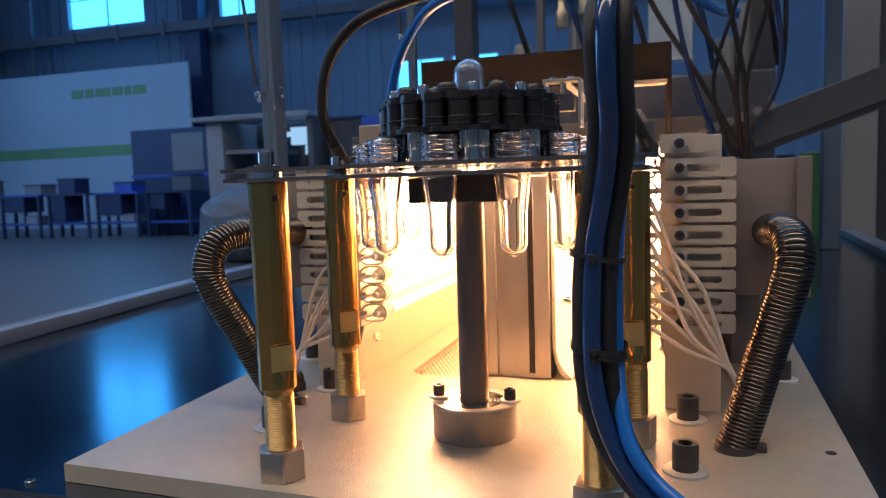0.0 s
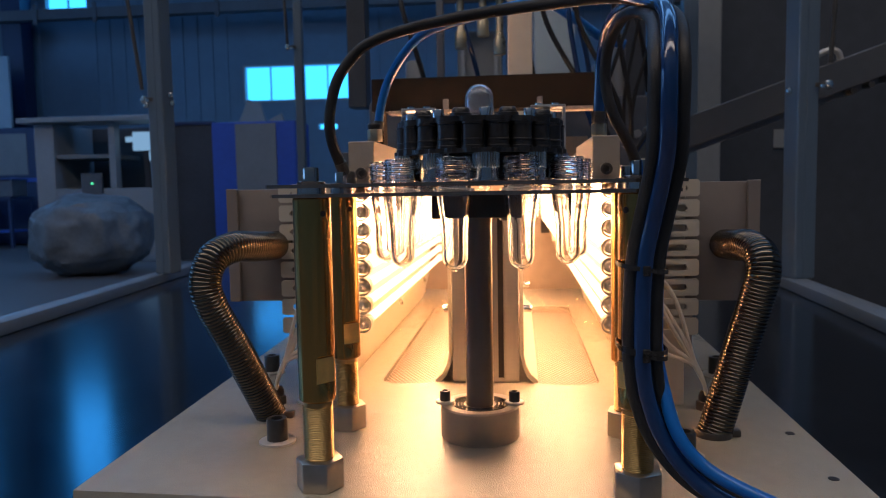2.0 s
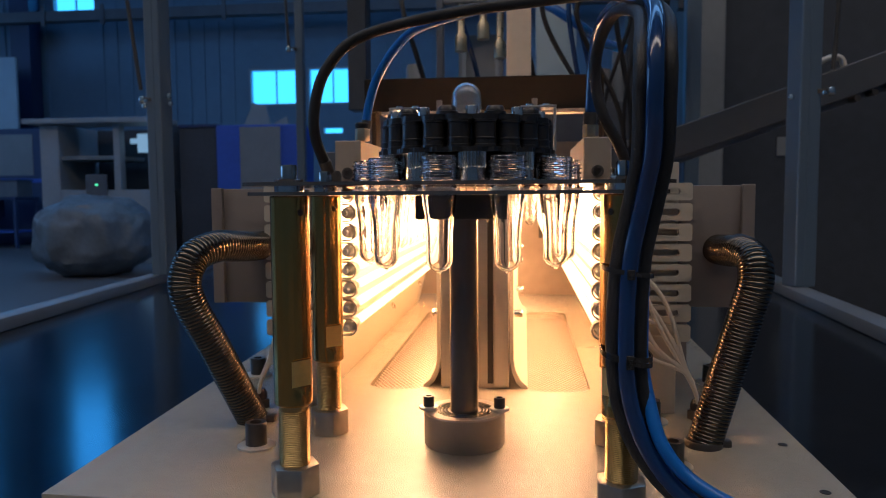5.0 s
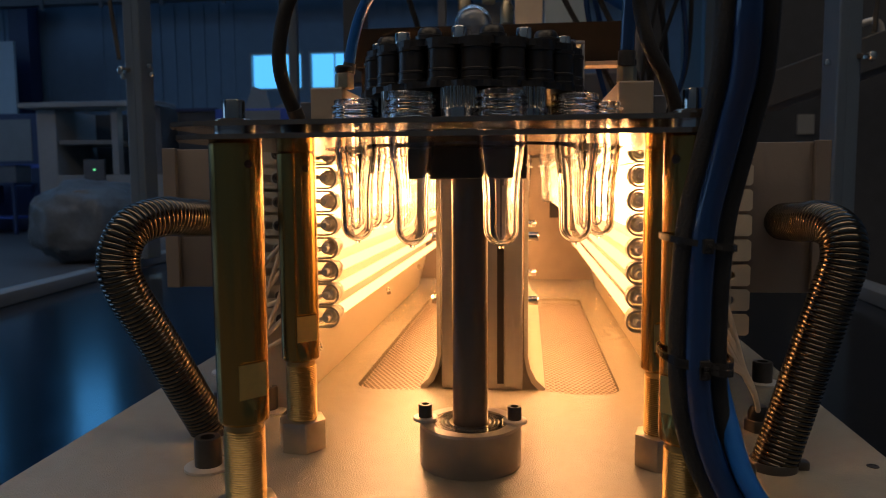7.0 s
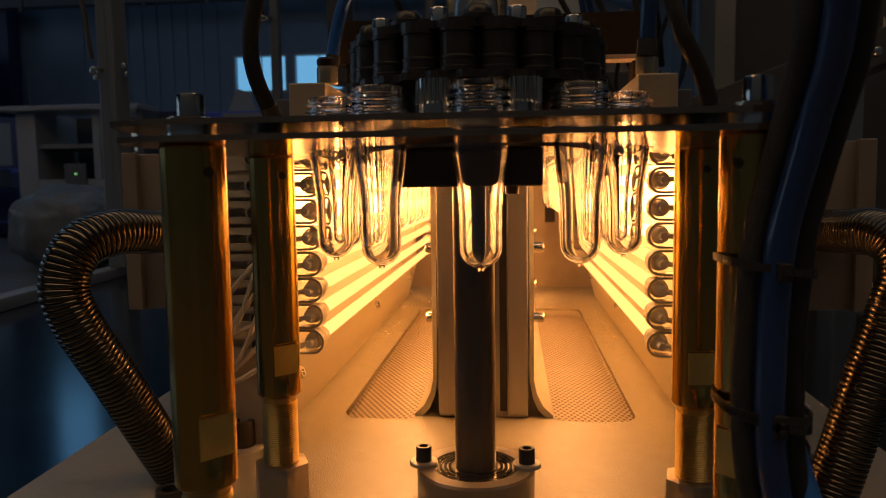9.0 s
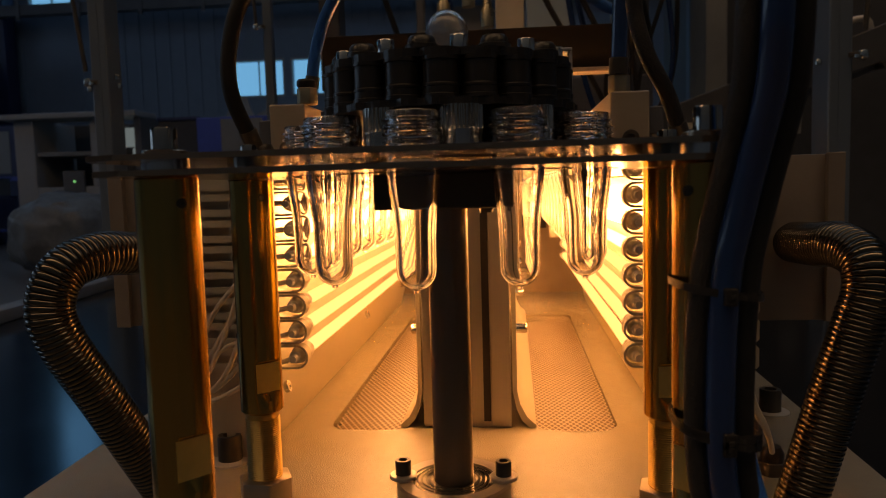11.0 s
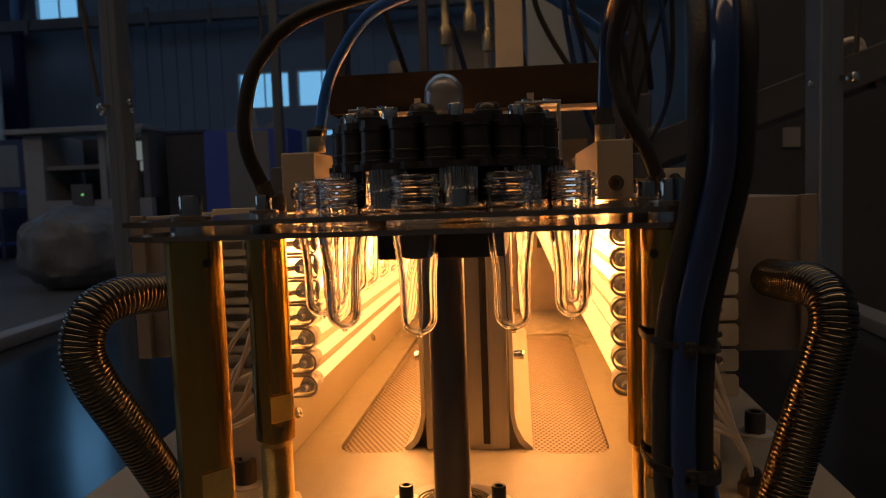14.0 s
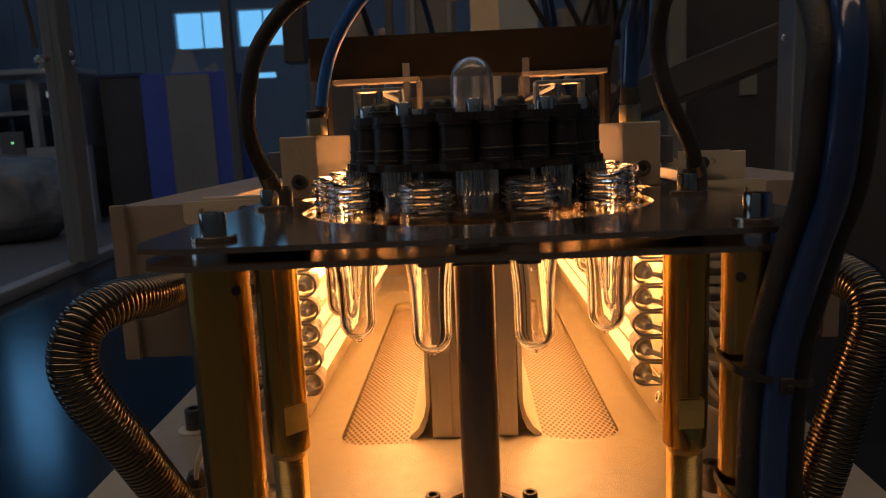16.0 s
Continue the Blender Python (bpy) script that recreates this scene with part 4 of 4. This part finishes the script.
def stretch_unit():
    """Dim machine unit behind the oven."""
    u = thing("machine_unit", "dim grey machine unit with uprights behind the oven", "machine", (0, 0, -0.016))
    part("lower_body", box(-0.42, 0.42, 1.55, 2.05, 0.0, 0.52, 0.006), DARK_BODY, u, smooth=None)
    part("cream_upright", box(0.016, 0.069, 0.92, 0.97, 0.30, 1.35, 0.002), COAT_ROUGH, u, "cream upright", smooth=None)
    part("upright_arm", box(0.022, 0.063, 0.9702, 1.4995, 0.30, 0.36, 0.002), DARK_BODY, u, smooth=None)
    part("upright_foot", box(-0.24, 0.24, 1.50, 1.545, 0.0, 0.40, 0.002), BROWN_FLOOR, u, smooth=None)
    part("valve_box", box(-0.163, -0.015, 1.78, 1.9, 0.522, 0.775, 0.004), GREY_BODY, u, "grey valve box", smooth=None)
    part("window_frame", box(-0.150, -0.137, 1.765, 1.779, 0.56, 0.76, 0.001), WHITE_PAINT, u, smooth=None)
    part("window_frame", box(-0.041, -0.028, 1.765, 1.779, 0.56, 0.76, 0.001), WHITE_PAINT, u, smooth=None)
    part("cover_box", box(0.088, 0.212, 1.62, 1.64, 0.57, 0.90, 0.004), WHITE_SHEET, u, "off-white cover box", smooth=None)
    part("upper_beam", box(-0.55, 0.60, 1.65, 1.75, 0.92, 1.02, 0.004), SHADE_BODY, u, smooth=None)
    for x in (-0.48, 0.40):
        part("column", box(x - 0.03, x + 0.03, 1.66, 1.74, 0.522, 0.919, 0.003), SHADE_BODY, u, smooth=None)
    for k, (x, z) in enumerate(((-0.30, 0.66), (-0.22, 0.60), (0.30, 0.63), (0.36, 0.72))):
        part("cylinder", lathe([(0, 0.52), (0.03, 0.52), (0.03, z), (0.024, z + 0.01), (0, z + 0.01)], 20, (x, 1.72, 0)), GREY_BODY, u)
    rnd = random.Random(4)
    part("motor", box(0.26, 0.34, 1.19, 1.28, 0.1495, 0.27, 0.01), SHADE_BODY, u, "dark motor", smooth=None)
    part("motor_stand", box(0.27, 0.33, 1.20, 1.27, 0.0, 0.149, 0.004), SHADE_BODY, u, smooth=None)
    for k in range(9):
        x = 0.17 + 0.034 * k
        p = [(x, 1.16 + 0.1 * rnd.random(), 0.92), (x + 0.06 * rnd.uniform(-1, 1), 1.10 + 0.08 * rnd.random(), 0.80), (x + 0.10 * rnd.uniform(-1, 1), 1.12, 0.66 + 0.06 * rnd.random()),
             (x * 0.5 + 0.15 + 0.06 * rnd.uniform(-1, 1), 1.17, 0.45), (0.30 + 0.03 * rnd.uniform(-1, 1), 1.235, 0.268)]
        part("cable", tube(p, 0.0045 + 0.002 * rnd.random(), 8, 0.02), (RUBBER, NAVY_TUBE, RUBBER, RUBBER, RUBBER, RUBBER)[k % 6], u)
    part("cable_tray", box(0.12, 0.56, 1.08, 1.30, 0.921, 0.95, 0.003), DARK_BODY, u, smooth=None)
    part("tray_arm", box(0.30, 0.36, 1.301, 1.649, 0.925, 0.948, 0.003), DARK_BODY, u, smooth=None)
    part("hose_loop", tube([(0.06, 1.3, 0.76), (0.12, 1.2, 0.71), (0.18, 1.18, 0.665), (0.25, 1.2, 0.62), (0.31, 1.2, 0.60)], 0.012, 12, 0.01), BLUE_TUBE, u, "bright blue hose")
    part("crossbar", box(-0.16, 0.10, 1.30, 1.33, 0.755, 0.79, 0.003), GREY_BODY, u, smooth=None)
    part("crossbar_post", box(-0.18, -0.1602, 1.30, 1.33, 0.0, 0.79, 0.003), DARK_BODY, u, smooth=None)
    for x, z in ((-0.115, 0.63), (-0.055, 0.66), (-0.01, 0.61)):
        part("valve", lathe([(0, z), (0.016, z), (0.016, z + 0.04), (0.010, z + 0.05), (0.010, 0.7545), (0, 0.7545)], 16, (x, 1.315, 0)), BRASS, u, "dull brass valve")
    for k in range(5):
        x = -0.33 + 0.17 * k
        p = [(x, 1.62, 0.93), (x + 0.02, 1.55, 0.80), (x + 0.06, 1.58, 0.66), (x + 0.09, 1.66, 0.53)]
        part("cable", tube(p, 0.008, 8, 0.02), NAVY_TUBE if k % 2 else RUBBER, u)


stretch_unit()


# ---- guard frame on the table ----
def guard_frame():
    posts = [(-0.964, 1.300, 0.050, -12), (0.700, 1.130, 0.053, 15), (0.615, 1.90, 0.05, 0), (-0.742, 1.90, 0.030, 0)]
    g = thing("guard_frame", "grey aluminium guard frame standing on the table edges", "guard frame", (0, 0, 0.0102))
    for x, y, w, turn in posts:
        h = w / 2
        bm = box(-h, h, -h, h, 0 if abs(x) > 0.65 and y < 1.5 else -0.026, 1.5, 0.004)
        for s in (-1, 1):
            box(-0.005, 0.005, s * h - 0.0012, s * h + 0.0012, 0.0, 1.499, bm=bm)
        bm.transform(Matrix.Translation((x, y, 0)) @ Matrix.Rotation(radians(turn), 4, "Z"))
        part("upright", bm, POST, g, smooth=None)
    for x, y, z in ((-0.927, 1.283, 0.500), (-0.923, 1.285, 0.478), (-0.991, 1.268, 0.472), (0.664, 1.108, 0.44)):
        part("mount_screw", lathe([(0, -0.006), (0.006, -0.006), (0.007, 0.0), (0.005, 0.006), (0, 0.007)], 12, (x, y, z)), STEEL, g, "small bright screw")
    part("top_rail", box(-0.994, -0.934, 0.5, 2.0, 1.5005, 1.55, 0.004), POST, g, smooth=None)
    part("top_rail", box(0.67, 0.73, 0.5, 2.0, 1.5005, 1.55, 0.004), POST, g, smooth=None)
    part("top_rail", box(-0.933, 0.669, 1.87, 1.93, 1.5005, 1.55, 0.004), POST, g, smooth=None)
    for p, q, b in (((-1.085, 1.28, 1.15), (-1.003, 1.28, 0.500), -1.003), ((0.785, 1.11, 1.057), (0.752, 1.11, 0.462), 0.752), ((-0.80, 1.88, 1.25), (-0.776, 1.88, 0.75), -0.776)):
        s = thing("gas_strut", "slim black gas strut with a bright ball joint", "gas strut", group="gas struts")
        mid = Vector(p).lerp(Vector(q), 0.5)
        part("cylinder", tube([p, tuple(mid)], 0.010, 12, 0.05), RUBBER, s)
        part("rod", tube([tuple(mid), q], 0.0055, 10, 0.05), BURNISH, s)
        part("ball_joint", lathe([(0, -0.012), (0.008, -0.008), (0.0105, 0), (0.008, 0.008), (0, 0.012)], 14, q), STEEL, s, "bright ball joint")
        part("mount_screw", lathe([(0, -0.004), (0.0055, -0.004), (0.0055, 0.003), (0, 0.004)], 12, (q[0] + 0.018 * (1 if b < 0 else -1), q[1] - 0.012, q[2] - 0.004)), STEEL, s)
        part("hanger", box(min(p[0], b), max(p[0], b) + 0.02, p[1] - 0.006, p[1] + 0.006, p[2] - 0.01, p[2] + 0.012, 0.002), BURNISH, s, smooth=None)
        part("joint_arm", box(min(q[0], q[0] + (0.03 if b < 0 else -0.03)), max(q[0], q[0] + (0.03 if b < 0 else -0.03)), q[1] - 0.004, q[1] + 0.004, q[2] - 0.005, q[2] + 0.005, 0.001), BURNISH, s, smooth=None)


guard_frame()


def infeed_rail():
    r = thing("infeed_rail", "grey sloping infeed rail with a row of small rollers", "conveyor rail")
    a, b = Vector((0.262, 1.36, 0.296)), Vector((1.42, 1.36, 0.707))
    L = (b - a).length
    slope = math.atan2(b.z - a.z, b.x - a.x)
    m = Matrix.Translation(a) @ Matrix.Rotation(-slope, 4, "Y")
    bm = box(0.08, L, -0.02, 0.02, -0.040, 0.040, 0.003)
    bm.transform(m)
    part("side_rail", bm, RAIL_PAINT, r, smooth=None)
    bm = box(0.0, L, 0.05, 0.085, -0.025, 0.03, 0.003)
    bm.transform(m)
    part("rear_rail", bm, DARK_BODY, r, smooth=None)
    bm = box(0.0, L, 0.0, 0.06, -0.055, -0.0352, 0.002)
    bm.transform(m)
    part("lower_plate", bm, DARK_BODY, r, smooth=None)
    for k in range(8):
        ro = lathe([(0, -0.02), (0.009, -0.02), (0.0105, -0.014), (0.0105, 0.03), (0, 0.03)], 14)
        ro.transform(m @ Matrix.Translation((-0.085 + 0.033 * k, -0.012, 0.044)) @ Matrix.Rotation(radians(90), 4, "X"))
        part("roller", ro, NUT, r, "small pale roller")
    bm = box(-0.11, 0.079, 0.0, 0.03, 0.012, 0.033, 0.002)
    bm.transform(m)
    part("roller_carrier", bm, DARK_BODY, r, smooth=None)
    for k in range(7):
        ro = lathe([(0, -0.012), (0.007, -0.012), (0.008, -0.008), (0.008, 0.03), (0, 0.03)], 12)
        ro.transform(m @ Matrix.Translation((0.66 + 0.045 * k, -0.008, -0.0485)) @ Matrix.Rotation(radians(90), 4, "X"))
        part("lower_roller", ro, BURNISH, r, "small dark roller under the rail")
    hk = tube([(0.60, 0.0, 0.040), (0.60, 0.0, 0.062), (0.625, 0.0, 0.072), (0.655, 0.0, 0.072), (0.67, 0.0, 0.060), (0.67, 0.0, 0.040)], 0.008, 10, 0.006)
    hk.transform(m)
    part("hook_clip", hk, WASHER, r, "pale bent clip", smooth=60)
    for x, z in ((0.43, 0.27), (1.25, 0.57)):
        part("stand", box(x - 0.02, x + 0.02, 1.41, 1.44, -0.016 if x < 0.6 else FLOOR_Z, z, 0.002), DARK_BODY, r, smooth=None)


infeed_rail()


def right_machine():
    m = thing("dark_machine", "machine housing beside the frame, painted dark for its shade", "machine", (0, 0, FLOOR_Z))
    # Shade of this corner is put into the housing colour.
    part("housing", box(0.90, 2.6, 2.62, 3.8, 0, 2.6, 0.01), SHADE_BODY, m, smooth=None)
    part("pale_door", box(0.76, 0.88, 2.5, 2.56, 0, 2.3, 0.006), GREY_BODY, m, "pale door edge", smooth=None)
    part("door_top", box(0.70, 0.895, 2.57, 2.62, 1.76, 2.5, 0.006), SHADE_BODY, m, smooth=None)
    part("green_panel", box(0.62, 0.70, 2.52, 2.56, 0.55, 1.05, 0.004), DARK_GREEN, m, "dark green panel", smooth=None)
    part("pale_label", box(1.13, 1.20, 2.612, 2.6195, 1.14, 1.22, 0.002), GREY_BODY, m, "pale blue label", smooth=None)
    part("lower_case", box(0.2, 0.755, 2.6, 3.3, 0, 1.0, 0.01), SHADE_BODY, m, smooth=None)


right_machine()


# ---- things in the hall ----
def hall_things():
    p = thing("white_partition", "white partition panel with green print and base stripe", "partition", (0, 16.0, FLOOR_Z))
    part("panel", box(-20.5, -12.25, 0, 0.08, 0, 4.40, 0.01), WHITE_SHEET, p, smooth=None)
    part("stripe", box(-20.5, -12.25, -0.012, -0.001, 2.02, 2.32), GREEN, p, "green base stripe", smooth=None)
    x = -16.2
    for w in (0.42, 0.30, 0.52, 0.36, 0.22, 0.44):
        part("print_bar", box(x, x + w, -0.012, -0.001, 3.66, 3.90), GREEN, p, "green print", smooth=None)
        x += w + 0.06
    c = thing("navy_cabinet", "navy steel cabinet with a pale picture panel", "cabinet", (0, 13.5, FLOOR_Z))
    bd = part("body", box(-12.1, -9.75, 0, 1.1, 0, 2.42, 0.015), NAVY_PAINT, c, smooth=None)
    part("pale_panel", box(-10.95, -10.1, -0.014, -0.001, 1.45, 2.3, 0.004), GREY_BODY, bd, "pale panel", smooth=None)
    part("shelf_edge", box(-12.12, -9.73, -0.03, -0.001, 1.30, 1.38, 0.004), BLUE_PAINT, c, smooth=None)
    for k in range(6):
        x, y = -16.6 + 1.25 * k, 12.2 + 0.12 * k
        b = thing("work_bench", "navy steel work bench with a drawer box", "bench", (x, y, FLOOR_Z), "benches by the partition")
        part("top", box(-0.58, 0.58, -0.35, 0.35, 0.95, 1.00, 0.006), NAVY_PAINT if k % 2 else BLUE_PAINT, b, smooth=None)
        for sx in (-0.54, 0.54):
            for sy in (-0.30, 0.30):
                part("leg", box(sx - 0.03, sx + 0.03, sy - 0.03, sy + 0.03, 0, 0.949, 0.004), NAVY_PAINT, b, smooth=None)
        part("lower_shelf", box(-0.50, 0.50, -0.32, 0.32, 0.30, 0.34, 0.004), BLUE_PAINT, b, smooth=None)
        part("drawer_box", box(-0.48, 0.10 - 0.2 * (k % 2), -0.30, 0.25, 0.36 + 0.12 * (k % 3), 0.949, 0.008), NAVY_PAINT, b, smooth=None)
        q = thing("parts_box", "plastic parts box on a work bench", "box", (x - 0.08 + 0.2 * (k % 3), y, FLOOR_Z + 1.0), "parts boxes")
        h = 0.20 + 0.12 * (k % 2)
        part("shell", box(-0.26, 0.22, -0.22, 0.22, 0, h, 0.015), (BLUE_PAINT, DARK_BODY, GREY_BODY, NAVY_PAINT)[k % 4], q, smooth=None)
        part("rim", box(-0.28, 0.24, -0.24, 0.24, h + 0.0005, h + 0.025, 0.005), NAVY_PAINT, q, smooth=None)
        if k % 2 == 0:
            g = thing("parts_tray", "pale plastic tray on a bench shelf", "tray", (x + 0.22, y, FLOOR_Z + 0.34), "parts trays")
            part("shell", box(-0.16, 0.16, -0.24, 0.2, 0, 0.16, 0.01), WHITE_PAINT, g, smooth=None)
            part("rim", box(-0.18, 0.18, -0.26, 0.22, 0.1605, 0.18, 0.004), GREY_BODY, g, smooth=None)
    w = thing("machine_cabinet", "off-white machine cabinet with dark open bays", "machine cabinet", (0, 9.5, FLOOR_Z))
    part("side_panel", box(-7.12, -6.82, 0, 1.1, 0, 2.06, 0.01), WHITE_PAINT, w, smooth=None)
    part("roof", box(-7.30, -5.20, -0.14, 0.5, 2.065, 2.14, 0.01), WHITE_PAINT, w, smooth=None)
    part("divider", box(-5.96, -5.86, 0, 0.14, 1.10, 2.06, 0.005), WHITE_PAINT, w, smooth=None)
    part("lower_panel", box(-6.815, -5.20, 0, 0.14, 0, 1.095, 0.008), WHITE_PAINT, w, smooth=None)
    part("right_panel", box(-5.30, -5.20, 0, 1.1, 1.10, 2.06, 0.008), DARK_BODY, w, smooth=None)
    # Back coloured near black for the shade inside the bays.
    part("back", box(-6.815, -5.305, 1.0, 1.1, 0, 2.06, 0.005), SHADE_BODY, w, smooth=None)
    part("shelf", box(-6.81, -5.97, 0.04, 0.9, 1.54, 1.60, 0.005), GREY_BODY, w, smooth=None)
    part("display", box(-5.78, -5.36, 0.35, 0.42, 1.66, 1.94, 0.005), SCREEN, w, "small lit display", smooth=None)
    part("display", box(-5.50, -5.37, 0.30, 0.34, 1.50, 1.64, 0.004), SCREEN, w, "small lit display", smooth=None)
    part("display", box(-5.95, -5.80, 0.45, 0.49, 1.80, 1.88, 0.004), SCREEN, w, "small lit display", smooth=None)
    part("display_stand", box(-5.62, -5.52, 0.36, 0.40, 1.10, 1.659, 0.004), SHADE_BODY, w, smooth=None)
    part("indicator", lathe([(0, -0.014), (0.02, -0.008), (0.026, 0), (0.02, 0.008), (0, 0.014)], 14, (-6.23, -0.017, 1.17)), LED_GREEN, w, "small green indicator")
    part("control_post", box(-6.40, -6.07, -0.03, -0.002, 0.35, 1.32, 0.006), DARK_BODY, w, smooth=None)
    b = thing("blue_cupboard", "blue and grey steel cupboard by the window", "cupboard", (0, 9.6, FLOOR_Z))
    part("frame", box(-4.42, -3.17, 0, 0.7, 0, 2.02, 0.01), BLUE_PAINT, b, smooth=None)
    part("door", box(-4.06, -3.45, -0.02, -0.001, 0.1, 1.99, 0.006), GREY_BODY, b, "grey cupboard door", smooth=None)
    k = thing("dark_crate", "dark crate beside the machine cabinet", "crate", (0, 9.7, FLOOR_Z))
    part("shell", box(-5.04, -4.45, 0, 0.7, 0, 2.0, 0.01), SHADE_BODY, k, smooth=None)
    part("lid_edge", box(-5.05, -4.44, -0.02, 0.71, 2.0005, 2.05, 0.006), NAVY_PAINT, k, smooth=None)
    # bulk bag of crumpled film
    bm = bmesh.new()
    bmesh.ops.create_icosphere(bm, subdivisions=5, radius=1.0)
    for v in bm.verts:
        d = v.co.normalized()
        q = 1 + 0.10 * noise.noise(d * 2.2) + 0.08 * abs(noise.noise(d * 5.5)) + 0.04 * abs(noise.noise(d * 12))
        v.co = Vector((d.x * 0.72 * q, d.y * 0.60 * q, max(-0.98, math.copysign(abs(d.z) ** 0.7, d.z)) * 0.50 * q + 0.495))
        v.co.z = max(v.co.z, 0.0)
    tagged(link("bulk_bag", bm, FILM, smooth=50), "large crumpled clear plastic bag on the floor", "bag").location = (-5.36, 8.0, FLOOR_Z)
    f = thing("folded_sheets", "pale folded sheets leaning by the window", "sheet", (0, 12.0, FLOOR_Z))
    part("sheet", prism([(-5.3, 0), (-4.3, 0), (-4.35, 1.8), (-4.62, 2.62), (-4.86, 2.70), (-5.12, 2.0)], 0, 0.05, m=Matrix.Rotation(radians(84), 4, "X")), GREY_BODY, f, smooth=None)
    part("sheet", prism([(-5.0, 0), (-3.9, 0), (-3.95, 1.6), (-4.2, 2.42), (-4.42, 2.3)], 0.06, 0.11, m=Matrix.Rotation(radians(84), 4, "X")), GREY_BODY, f, smooth=None)


hall_things()


def motions():
    steps = [0.2 * k for k in range(81)]
    walk(WHEEL_OB, [(t, pose(WHEEL[0], WHEEL[1], PLATE_TOP, 0, 0, 36.0 * (START - RATE * t))) for t in steps])
    for k, ob in enumerate(PREFORMS):
        walk(ob, [(t, pose(*lane_point(k + START - RATE * t))) for t in steps])


motions()
